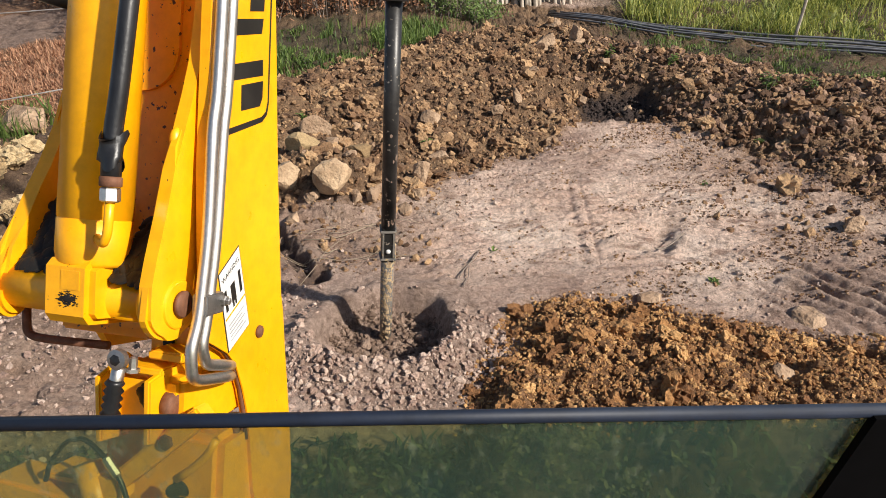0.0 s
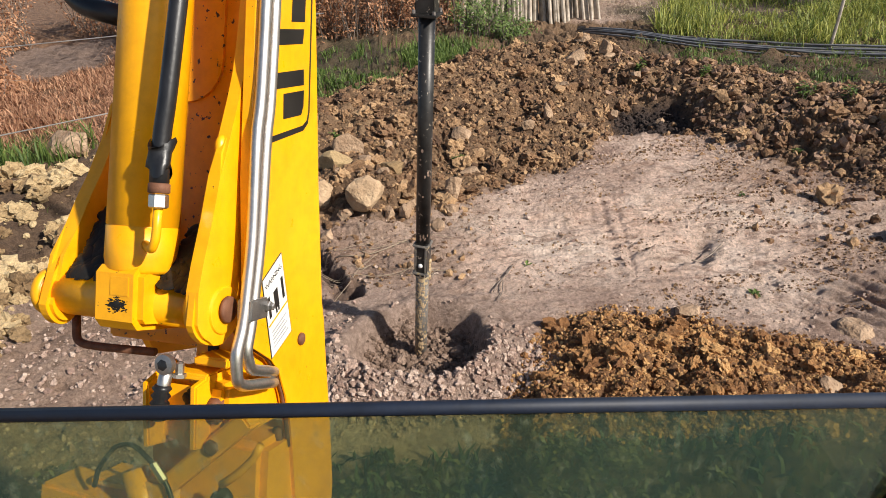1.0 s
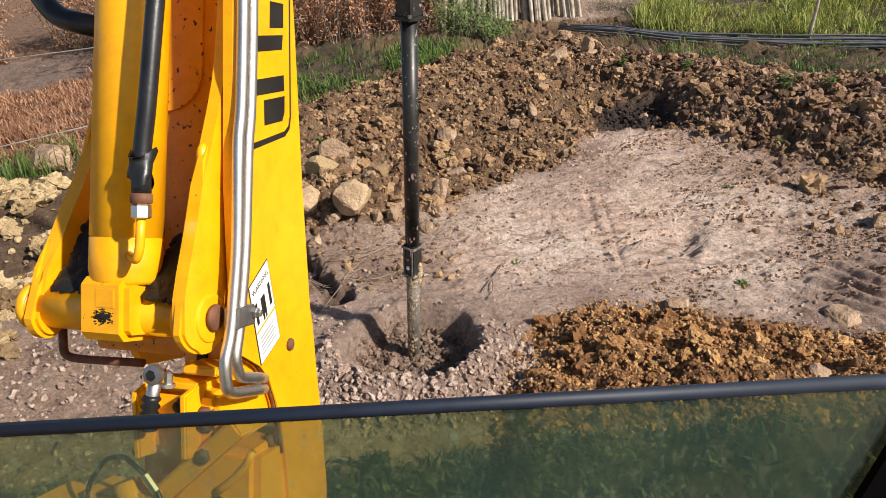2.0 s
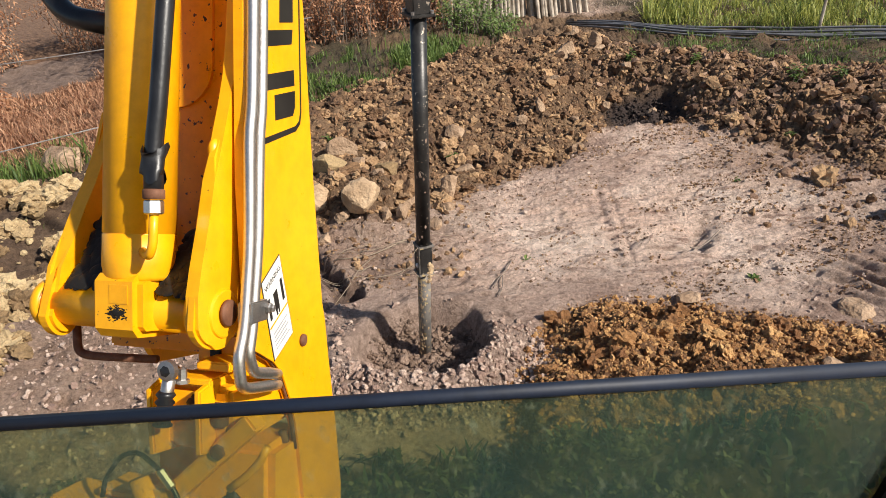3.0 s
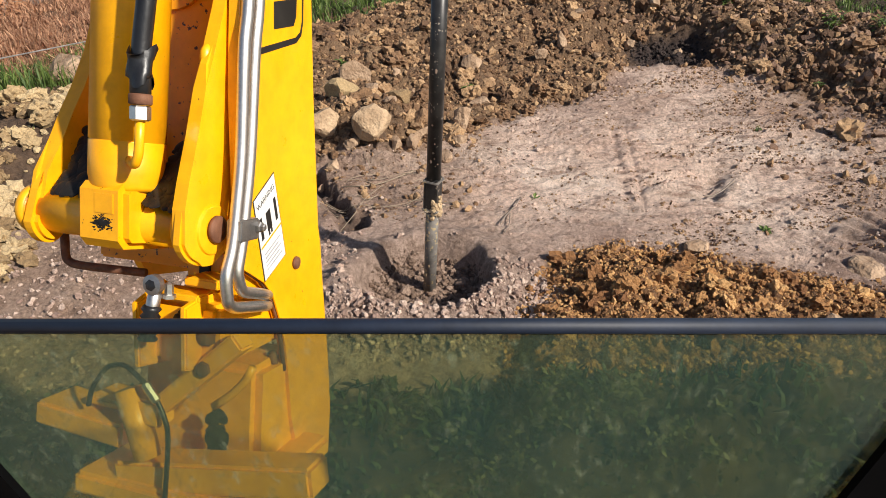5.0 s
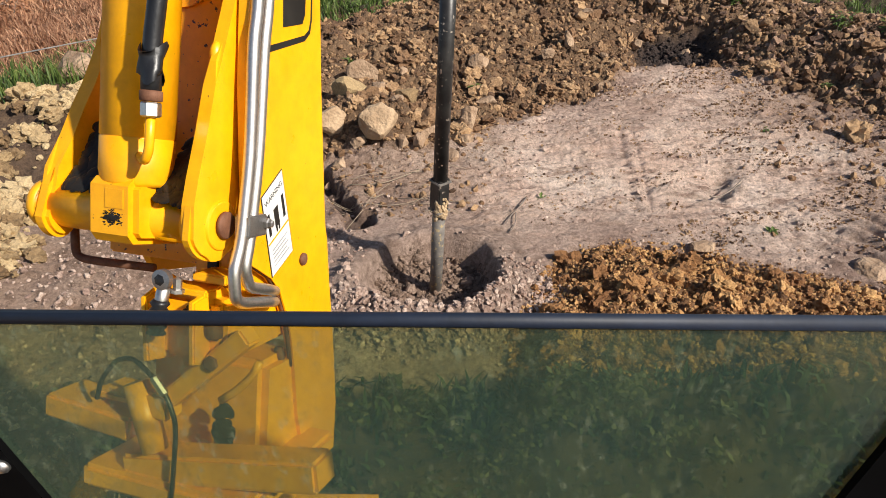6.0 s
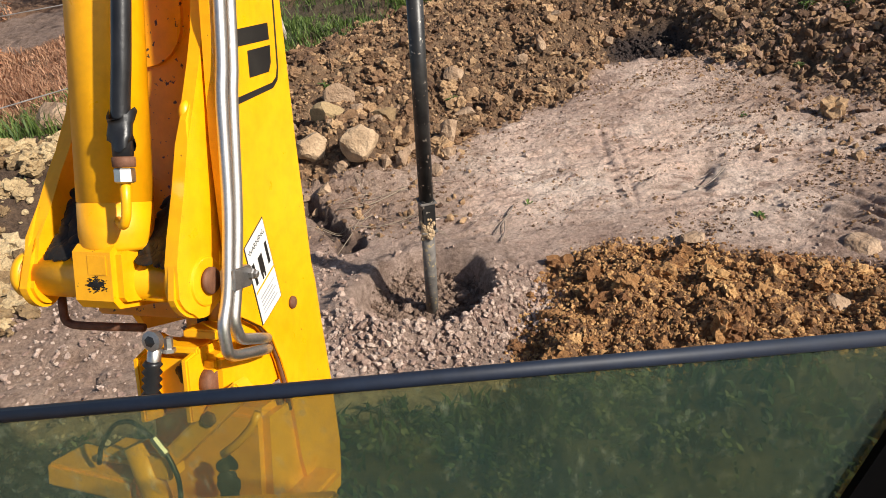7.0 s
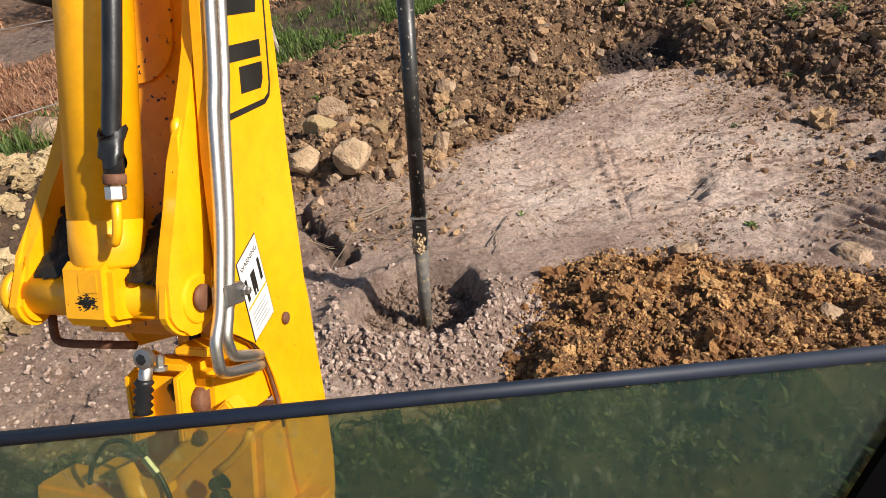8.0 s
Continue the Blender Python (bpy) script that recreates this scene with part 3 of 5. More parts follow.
# ---- the digger's boom, kingpost and rear window ----
YAW, LEAN, S = radians(14), radians(26), 0.815
_x = Vector((math.cos(YAW), -math.sin(YAW), 0))
_back = Vector((math.sin(YAW), math.cos(YAW), 0))
_u = Vector((0, 0, math.cos(LEAN))) + _back * math.sin(LEAN)
_d = _back * math.cos(LEAN) - Vector((0, 0, math.sin(LEAN)))
BOOM = Matrix(((_x.x, _d.x, _u.x, -0.438), (_x.y, _d.y, _u.y, 0.914), (_x.z, _d.z, _u.z, 1.783), (0, 0, 0, 1)))
SHRINK = Matrix.Scale(S, 4)


def build_machine():
    digger = thing("backhoe_digger", "yellow painted backhoe digger with raised boom and hydraulic ram", "digger")

    def bp(name, bm, material, label="", parent=None, soft=False):
        """A piece of the boom: x across, depth away from the cab, and up along the boom."""
        bm.transform(SHRINK)
        return part(name, bm, material, parent or digger, label, soft, None if parent else BOOM)

    # side plate that carries the decal
    side = [(0.14, 1.5), (0.293, 0.69), (0.351, 0.295), (0.405, -0.03), (0.43, -0.075), (0.452, -0.19), (0.503, -0.389), (0.54, -0.57),
            (0.546, -0.68), (0.49, -0.745), (0.41, -0.74), (0.367, -0.686), (0.31, -0.52), (0.28, -0.38), (0.262, -0.311), (0.235, -0.235), (0.197, -0.168),
            (0.156, -0.130), (0.10, -0.10), (0.06, -0.09), (0.045, 0.1), (0.028, 0.28), (0.02, 0.75), (0.0, 1.5)]
    right = bp("side_plate", plate(side, 0.008, 0.03, 0.004), YELLOW, "bright yellow boom side plate")
    bp("side_plate", plate([(max(d, 0.17), u) for d, u in side if u > -0.2], -0.335, -0.315, 0.0), YELLOW)
    bp("plate_lip", tube([(0.019, d, u) for d, u in ((0.28, -0.38), (0.262, -0.311), (0.235, -0.235), (0.197, -0.168), (0.156, -0.130), (0.10, -0.10))], 0.006, 8), RUST, "rust-edged rim of the cut-out", right, True)
    bp("edge_rib", tube(rounded([(0.0, 0.25, -0.33), (0.0, 0.285, -0.42), (0.0, 0.325, -0.54), (0.0, 0.36, -0.66)], 5), 0.011, 10), RUST, "rust-brown edge rib", right, True)
    bp("web_plate", box((-0.315, 0.15, 0.06), (0.008, 0.17, 1.5), 0.003), YELLOW_WORN_SHADED, "dirty yellow web plate, its orange tone painted shade")
    bp("foot_plate", box((-0.40, 0.13, -0.12), (-0.03, 0.165, 0.12), 0.006), YELLOW_WORN_SHADED)
    arc = [(-0.315 + 0.095 * math.cos(a), 0.545 + 0.095 * math.sin(a)) for a in [math.pi + math.pi * k / 12 for k in range(13)]]
    bm = bmesh.new()
    fr = [bm.verts.new((x + 0.10, 0.140, u)) for x, u in arc] + [bm.verts.new((-0.115, 0.140, 1.45)), bm.verts.new((-0.31, 0.140, 1.45))]
    ext = bmesh.ops.extrude_face_region(bm, geom=[bm.faces.new(fr)])
    for v in ext["geom"]:
        if isinstance(v, bmesh.types.BMVert):
            v.co.y += 0.012
    bp("doubler_plate", bm, YELLOW_WORN_SHADED, "chipped doubler plate with a round end")

    # cheeks with their pin bosses
    right_edge = [(-0.088, 0.045), (-0.077, 0.095), (-0.052, 0.184), (-0.031, 0.276), (-0.022, 0.322), (-0.002, 0.36), (0.022, 0.434), (0.040, 0.50), (0.051, 0.583), (0.06, 0.7), (0.08, 0.9), (0.11, 1.2), (0.19, 1.2),
                  (0.17, 0.8), (0.13, 0.55), (0.10, 0.30), (0.10, 0.1), (0.09, -0.07)]
    left_edge = [(-0.040, 0.048), (-0.016, 0.080), (0.017, 0.154), (0.049, 0.22), (0.077, 0.269), (0.116, 0.355), (0.15, 0.44), (0.17, 0.55), (0.175, 0.3), (0.17, 0.1), (0.10, -0.07)]
    for x0, x1, size, edge in ((-0.028, 0.0, 0.088, right_edge), (-0.425, -0.388, 0.052, left_edge)):
        lobe = [(size * math.cos(a) - 0.01, size * (0.80 if x1 == 0 else 1.3) * math.sin(a) - 0.002) for a in [radians(-20 - 12 * k) for k in range(13)]]
        c = bp("cheek_plate", plate(lobe + edge, x0, x1, 0.009), YELLOW, "", None, False)
        out = 1 if x1 == 0 else -1
        face = x1 if out > 0 else x0
        bp("pin_boss", lathe([(0, 0.052), (0.004, 0.050), (0.005, 0.047), (0.005, 0.03)], (face, 0, 0), (face + out, 0, 0), 32), YELLOW, "", c)
        bp("pin_end", lathe([(0, 0.028), (0.006, 0.028), (0.009, 0.0255), (0.0095, 0.008)], (face + out * 0.008, 0, 0.002), (face + out, 0, 0.002), 24), RUST, "rusty brown pin end", c, True)
        if out > 0:
            knob = bmesh.new()
            bmesh.ops.create_icosphere(knob, subdivisions=3, radius=1.0, matrix=Matrix.Translation((-0.020, 0.000, 0.338)) @ Matrix.Diagonal((0.013, 0.017, 0.024, 1)))
            bp("weld_knob", knob, YELLOW, "", c, True)
    bp("cross_pin", tube([(-0.44, 0, 0), (-0.0, 0, 0)], 0.047, 24), YELLOW, "", None, True)
    bp("end_boss", lathe([(0, 0.054), (0.020, 0.054), (0.026, 0.047), (0.0265, 0.02)], (-0.425, 0, 0), (-1, 0, 0), 28), YELLOW, "", None, True)

    # the ram between the cheeks
    ram = bp("hydraulic_ram", lathe([(0.0, 0.066), (0.008, 0.070), (0.020, 0.0705), (0.028, 0.0725), (0.040, 0.0725), (0.095, 0.0725), (0.0955, 0.071), (0.098, 0.071), (0.0985, 0.0725), (1.4, 0.0725)],
             (-0.192, -0.018, 0.066), (-0.180, 0.02, 1.47), 40), YELLOW, "yellow hydraulic ram barrel", None, True)
    bp("ram_eye", plate([(-0.090, -0.030), (-0.075, -0.048), (0.055, -0.062), (0.07, -0.04), (0.07, 0.06), (0.055, 0.082), (-0.075, 0.082), (-0.090, 0.068)], -0.254, -0.136, 0.014), YELLOW, "", ram)
    bp("stamped_pad", box((-0.205, -0.0915, 0.022), (-0.16, -0.089, 0.062), 0.001), YELLOW, "", ram)
    rng = random.Random(14)
    bm = bmesh.new()
    for k in range(150):
        a, r = rng.uniform(0, math.tau), 0.024 * rng.random() ** 1.9
        c = Vector((-0.188 + 1.2 * r * math.cos(a), -0.0905, 0.002 + 0.8 * r * math.sin(a)))
        bmesh.ops.create_icosphere(bm, subdivisions=2, radius=0.001 + 0.0042 * rng.random() * (1 - r / 0.025), matrix=Matrix.Translation(c) @ Matrix.Rotation(rng.uniform(-0.6, 0.6), 4, "Y") @ Matrix.Diagonal((1.8, 0.28, 0.8, 1)))
    bp("grease_blob", bm, GREASE, "smear of black grease round the nipple", ram, True)
    bp("collar", lathe([(0, 0.05), (0.003, 0.062), (0.03, 0.062), (0.034, 0.056)], (-0.056, 0, 0), (0.5, 0, 0), 24), YELLOW, "", None, True)

    def smear(x0, x1, lo, hi, depth, n, seed, fat=1.0):
        """Grease dragged over a surface in ragged dabs."""
        r = random.Random(seed)
        g = bmesh.new()
        tilt = Matrix.Rotation(-math.atan2(depth(1.0) - depth(0.0), hi - lo), 4, "X")
        for _ in range(n):
            f = r.random()
            p = Vector((r.uniform(x0, x1), depth(f) + r.uniform(-0.001, 0.001), lo + (hi - lo) * f))
            bmesh.ops.create_icosphere(g, subdivisions=2, radius=fat * r.uniform(0.006, 0.022), matrix=Matrix.Translation(p) @ tilt @ Matrix.Rotation(r.uniform(-1.6, 1.6), 4, "Y") @ Matrix.Diagonal((0.8, 0.14, 1.2, 1)))
        return g

    bp("grease_smear", smear(-0.128, -0.036, 0.045, 0.17, lambda f: -0.045 + 0.12 * f, 420, 5, 0.75), GREASE, "thick black grease", None, True)
    bp("grease_smear", smear(-0.362, -0.285, 0.045, 0.19, lambda f: -0.03 + 0.10 * f, 300, 6, 0.85), GREASE, "thick black grease", None, True)
    bp("grease_smear", smear(-0.12, -0.045, 0.20, 0.30, lambda f: 0.146, 46, 7, 0.7), GREASE, "thick black grease", None, True)

    # hose to the ram
    hx = -0.075
    hose = bp("hydraulic_hose", tube(rounded([(-0.035, -0.06, 1.25), (-0.046, -0.095, 0.80), (-0.055, -0.112, 0.56), (-0.064, -0.118, 0.41), (-0.073, -0.118, 0.345), (hx, -0.118, 0.30)], 6), 0.0172, 18), RUBBER, "black rubber hose in a torn sleeve", None, True)
    bm = bmesh.new()
    rng = random.Random(3)
    rows = []
    for k, h in enumerate((0.330, 0.321, 0.312, 0.302, 0.292, 0.283, 0.274)):
        flare = (0.0065, 0.004, 0.0025, 0.003, 0.004, 0.0045, 0.004)[k]
        rows.append([bm.verts.new((hx + (0.0178 + flare * (1 + 0.9 * math.sin(3 * a + 0.7 * k))) * math.cos(a), -0.118 + (0.0178 + flare * (1 + 0.9 * math.sin(3 * a + 0.7 * k))) * math.sin(a), h + (0.010 * math.sin(2 * a + 1.0) + rng.gauss(0, 0.003) if k in (0, 6) else 0.0))) for a in [math.tau * j / 24 for j in range(24)]])
    for r0, r1 in zip(rows, rows[1:]):
        for j in range(24):
            bm.faces.new((r0[j], r0[(j + 1) % 24], r1[(j + 1) % 24], r1[j]))
    bp("torn_sleeve", bm, RUBBER, "", hose, True)
    bp("ferrule", lathe([(0, 0.016), (0.002, 0.0185), (0.045, 0.0185), (0.047, 0.016)], (hx, -0.118, 0.300), (hx, -0.118, -1), 18), RUBBER, "", hose, True)
    bp("band", lathe([(0, 0.018), (0.002, 0.0205), (0.018, 0.0205), (0.02, 0.018)], (hx, -0.118, 0.254), (hx, -0.118, -1), 18), RUST, "brown corroded band", hose, True)
    bp("hose_nut", lathe([(0, 0.016), (0.003, 0.0185), (0.025, 0.0185), (0.028, 0.014)], (hx, -0.118, 0.233), (hx, -0.118, -1), 6), STEEL, "plated hexagon nut", hose)
    bp("port_pipe", tube(rounded([(hx, -0.118, 0.21), (-0.080, -0.116, 0.145), (-0.092, -0.112, 0.122), (-0.150, -0.06, 0.130)], 5), 0.0088, 12), YELLOW, "", ram, True)

    # plated pipes on the side plate
    p1 = [(0.05, 0.02, 1.2), (0.05, 0.030, 0.62), (0.05, 0.026, 0.43), (0.05, 0.016, 0.37), (0.05, 0.017, 0.14), (0.05, -0.004, -0.03), (0.05, -0.026, -0.085), (0.05, -0.016, -0.152), (0.05, 0.105, -0.174), (0.03, 0.17, -0.19)]
    p2 = [(0.05, 0.058, 1.2), (0.05, 0.066, 0.62), (0.05, 0.062, 0.43), (0.05, 0.053, 0.37), (0.05, 0.048, 0.14), (0.05, 0.026, -0.03), (0.05, 0.012, -0.085), (0.05, 0.032, -0.128), (0.05, 0.105, -0.146), (0.03, 0.17, -0.165)]
    for p in (p1, p2):
        bp("steel_pipe", tube(rounded(p, 6, 0.3), 0.0125, 16), STEEL, "bright plated hydraulic pipe", None, True)
    clamp = bp("pipe_clamp", box((0.033, -0.004, -0.018), (0.068, 0.064, 0.026), 0.003), DULL_STEEL, "grey steel pipe clamp")
    bp("clamp_bolt", lathe([(0, 0.012), (0.01, 0.012), (0.012, 0.009), (0.018, 0.008), (0.02, 0.005)], (0.066, 0.056, 0.008), (1, 0.056, 0.008), 6), DULL_STEEL, "", clamp)
    bp("side_bolt", lathe([(0, 0.012), (0.002, 0.016), (0.008, 0.015), (0.011, 0.008)], (0.029, 0.294, -0.108), (1, 0.294, -0.108), 14), RUST, "rusty bolt head", right, True)

    # decals
    def sheet(points, x, thick=0.0008):
        b = bmesh.new()
        f = b.faces.new([b.verts.new((x, d, u)) for d, u in points])
        e = bmesh.ops.extrude_face_region(b, geom=[f])
        for v in e["geom"]:
            if isinstance(v, bmesh.types.BMVert):
                v.co.x += thick
        return b

    A, B, C, D = Vector((0.097, 0.053)), Vector((0.174, 0.112)), Vector((0.241, -0.079)), Vector((0.156, -0.129))

    def on_label(s, t):
        return A.lerp(B, s).lerp(D.lerp(C, s), t)

    def bar(s0, s1, t0, t1, x):
        return sheet([on_label(s0, t0), on_label(s1, t0), on_label(s1, t1), on_label(s0, t1)], x)

    label = bp("warning_label", sheet([on_label(-0.03, -0.012), on_label(1.03, -0.012), on_label(1.03, 1.012), on_label(-0.03, 1.012)], 0.0302), DECAL_BLACK, "white warning label with black border, skewed")
    bp("label_face", bar(0, 1, 0, 1, 0.0312), DECAL_WHITE, "", label)
    for s0, s1, t0, t1 in ((0.10, 0.20, 0.26, 0.52), (0.40, 0.60, 0.28, 0.50), (0.80, 0.90, 0.24, 0.50), (0.42, 0.48, 0.5, 0.56), (0.53, 0.59, 0.5, 0.56)):
        bp("pictogram_bar", bar(s0, s1, t0, t1, 0.0322), DECAL_BLACK, "", label)
    for k in range(5):
        bp("text_bar", bar(0.14, 0.86 - 0.1 * (k % 2), 0.70 + 0.05 * k, 0.713 + 0.05 * k, 0.0322), FRAME_GREY, "", label)
    bp("yellow_strip", bar(0.02, 0.98, 0.585, 0.605, 0.0322), YELLOW, "", label)
    text = bpy.data.curves.new("lettering", "FONT")
    text.body, text.size, text.align_x, text.align_y = "WARNING", 0.017 * S, "CENTER", "CENTER"
    text.materials.append(DECAL_BLACK)
    lettering = tagged(new("lettering", text), "black lettering")
    lettering.parent = label
    mid, run = on_label(0.5, 0.12), (B - A).normalized()
    lettering.matrix_basis = Matrix(((0, 0, 1, 0.0325 * S), (run.x, -run.y, 0, mid.x * S), (run.y, run.x, 0, mid.y * S), (0, 0, 0, 1)))

    mark = bp("maker_mark", sheet([(0.085, 0.504), (0.243, 0.548), (0.247, 0.512), (0.088, 0.470)], 0.0302), DECAL_BLACK, "black plain emblem bars on the boom")
    bp("emblem_shape", sheet([(0.157, 0.418), (0.240, 0.440), (0.250, 0.462), (0.249, 0.500), (0.153, 0.474)], 0.0302), DECAL_BLACK, "", mark)
    bp("emblem_shape", sheet([(0.09, 0.566), (0.232, 0.605), (0.236, 0.640), (0.09, 0.601)], 0.0302), DECAL_BLACK, "", mark)
    bp("emblem_shape", sheet([(0.174, 0.640), (0.237, 0.657), (0.236, 0.712), (0.174, 0.700)], 0.0302), DECAL_BLACK, "", mark)
    bp("emblem_shape", sheet([(0.09, 0.735), (0.215, 0.77), (0.225, 0.79), (0.222, 0.88), (0.09, 0.84)], 0.0302), DECAL_BLACK, "", mark)
    bp("emblem_border", sheet([(0.085, 0.352), (0.255, 0.405), (0.277, 0.425), (0.283, 0.455), (0.262, 0.88), (0.256, 0.88), (0.277, 0.455), (0.271, 0.432), (0.252, 0.417), (0.085, 0.366)], 0.0302), DECAL_BLACK, "", mark)

    # kingpost head under the boom foot
    head = bp("kingpost_head", box((-0.187, 0.02, -0.305), (0.002, 0.3, -0.165), 0.012), YELLOW, "yellow kingpost head")
    bp("ear_plate", plate([(-0.04, -0.165), (0.05, -0.13), (0.1, -0.165), (0.1, -0.325), (-0.03, -0.305)], -0.1632, -0.1478, 0.004), YELLOW, "", head)
    bp("ear_plate", plate([(-0.035, -0.16), (0.06, -0.14), (0.1, -0.165), (0.1, -0.325), (-0.03, -0.295)], -0.0505, -0.0344, 0.004), YELLOW, "", head)
    bp("top_strip", box((-0.1625, 0.0, -0.16), (-0.033, 0.07, -0.143), 0.004), YELLOW, "", head)
    bp("top_strip", box((-0.082, 0.02, -0.13), (0.002, 0.1, -0.11), 0.004), YELLOW, "", head)
    bp("head_pin", lathe([(0, 0.03), (0.02, 0.03), (0.026, 0.024), (0.0265, 0.006)], (-0.036, 0.028, -0.224), (1, 0.028, -0.224), 22), RUST, "rusty pin head", head, True)
    bp("grease_cup", smear(-0.082, -0.061, -0.225, -0.19, lambda f: 0.016, 14, 9), GREASE, "black grease", head, True)
    bp("head_tower", box((-0.138, 0.1, -0.175), (0.002, 0.32, -0.06), 0.01), YELLOW, "", head)
    # Black block proud of the tower, standing in for a shaded hole.
    bp("hole_shade", box((-0.11, 0.092, -0.155), (-0.0575, 0.12, -0.069), 0.018), GREASE, "black block put where the shaded hole lies", head)
    link = bp("rod_end_link", lathe([(0, 0.008), (0.004, 0.0135), (0.05, 0.014), (0.055, 0.011), (0.075, 0.011)], (-0.095, -0.05, -0.131), (-0.113, -0.058, -0.246), 18), STEEL, "plated rod end with rubber bellows", None, True)
    bp("ball_eye", lathe([(0, 0.010), (0.003, 0.021), (0.016, 0.021), (0.019, 0.010)], (-0.092, -0.068, -0.114), (-0.092, 1, -0.114), 20), DULL_STEEL, "", link)
    bp("ball_stud", lathe([(0, 0.004), (0.002, 0.012), (0.02, 0.012)], (-0.092, -0.071, -0.114), (-0.092, 1, -0.114), 6), RUBBER, "dark stud in the eye", link)
    bp("bellows", lathe([(k * 0.008, 0.020 if k % 2 else 0.014) for k in range(10)], (-0.1, -0.054, -0.158), (-0.125, -0.06, -0.386), 18), RUBBER, "black rubber bellows", link, True)
    bp("grease_nipple", lathe([(0, 0.014), (0.008, 0.014), (0.009, 0.009), (0.03, 0.009), (0.034, 0.004)], (-0.078, -0.03, -0.146), (-0.073, -0.03, 1), 6), DULL_STEEL, "", head)
    bp("guard_bar", tube(rounded([(-0.42, 0.05, -0.06), (-0.418, 0.05, -0.118), (-0.39, 0.05, -0.128), (-0.21, 0.06, -0.125)], 5), 0.0095, 12), RUST, "bent rusty guard bar", None, True)

    # slew parts lower down, seen through the window
    bp("slew_arm", box((-0.43, 0.0, -0.535), (-0.19, 0.12, -0.478), 0.008, Matrix.Rotation(radians(4), 4, "Y")), YELLOW)
    bp("slew_arm", box((-0.35, 0.03, -0.445), (-0.20, 0.13, -0.425), 0.006), YELLOW)
    bp("slew_ram", tube([(-0.203, 0.0, -0.372), (-0.150, 0.0, -0.52)], 0.029, 20), YELLOW, "yellow slew ram", None, True)
    bar2 = bp("tie_bar", box((-0.142, 0.0, -0.021), (0.142, 0.05, 0.021), 0.005, Matrix.Translation((-0.043, 0.0, -0.3225)) @ Matrix.Rotation(radians(-42.6), 4, "Y")), YELLOW, "diagonal yellow tie bar")
    bp("tie_bolt", lathe([(0, 0.017), (0.010, 0.017), (0.012, 0.010)], (-0.014, 0.002, -0.295), (-0.014, -1, -0.295), 6), RUST, "", bar2)
    bp("tie_lug", box((-0.175, -0.012, -0.445), (-0.115, 0.045, -0.385), 0.006, Matrix.Identity(4)), YELLOW, "", bar2)
    bp("cross_beam", box((-0.245, 0.0, -0.035), (0.245, 0.09, 0.035), 0.008, Matrix.Translation((0.0, 0.0, -0.545)) @ Matrix.Rotation(radians(-9.9), 4, "Y")), YELLOW, "yellow lower cross beam")
    bp("curved_rib", tube(rounded([(0.012, 0.0, -0.372), (0.05, 0.0, -0.343), (0.085, 0.0, -0.305), (0.101, 0.0, -0.272)], 5), 0.009, 10), YELLOW, "", None, True)
    bp("kingpost", box((-0.30, 0.16, -0.95), (0.02, 0.36, -0.34), 0.02), YELLOW, "yellow kingpost")
    bp("kingpost_flange", box((-0.34, -0.02, -0.64), (0.10, 0.40, -0.585), 0.012), YELLOW)
    bp("grease_smear", smear(-0.062, -0.034, -0.53, -0.44, lambda f: 0.10, 34, 11), GREASE, "black grease", None, True)
    bp("slew_hose", tube(rounded([(-0.31, 0.0, -0.43), (-0.30, 0.0, -0.385), (-0.25, -0.01, -0.325), (-0.195, -0.02, -0.308), (-0.14, -0.02, -0.345), (-0.105, -0.02, -0.385), (-0.082, -0.02, -0.44), (-0.092, -0.02, -0.62)], 6), 0.0055, 10), RUBBER, "thin black hose", None, True)
    bp("hose_union", lathe([(0, 0.007), (0.003, 0.010), (0.045, 0.010), (0.048, 0.007)], (-0.143, -0.021, -0.342), (-0.111, -0.021, -0.378), 8), STEEL, "plated hose union")
    bp("upper_hose", tube(rounded([(-0.66, 0.15, 0.95), (-0.61, 0.15, 0.77), (-0.53, 0.15, 0.68), (-0.40, 0.15, 0.65)], 6), 0.026, 14), RUBBER, "black hose behind the ram", None, True)

    # rear frame that carries the kingpost and stands on the ground
    part("rear_frame", box((-1.0, -0.25, 0.62), (0.9, 0.36, 1.05), 0.02), YELLOW, digger, "yellow rear cross frame")
    # Unseen slab added so the window glass reflects black, not the yellow frame.
    part("unseen_cab_floor", box((-0.85, -1.4, 1.052), (0.85, 0.355, 1.09), 0.004), FRAME_BLACK, digger, "unseen black floor added to darken the pane's reflection")
    part("frame_bracket", box((-0.72, 0.34, 0.66), (-0.25, 0.98, 1.0), 0.02), YELLOW, digger)
    for x in (-0.92, 0.82):
        leg = part("stabiliser_leg", box((x - 0.08, 0.0, 0.03), (x + 0.08, 0.2, 0.75), 0.01), YELLOW, digger)
        part("foot_pad", box((x - 0.2, -0.1, -0.03), (x + 0.2, 0.3, 0.04), 0.01), RUST, leg)

    # rear window: tinted lower pane with rubber seal and black frame
    window = thing("cab_window", "dusty green tinted lower cab window with black rubber seal", "window", kind="structure")
    y = 0.40
    tl, tr, br, bl = Vector((-0.485, y, 2.0157)), Vector((0.372, y, 2.0007)), Vector((0.285, y, 1.62)), Vector((-0.42, y, 1.62))
    bm = bmesh.new()
    f = bm.faces.new([bm.verts.new(p) for p in (tl, tr, br, bl)])
    e = bmesh.ops.extrude_face_region(bm, geom=[f])
    for v in e["geom"]:
        if isinstance(v, bmesh.types.BMVert):
            v.co.y += 0.005
    pane = part("pane", bm, GLASS, window, "green tinted glass with dried splashes")
    pane.visible_shadow = False
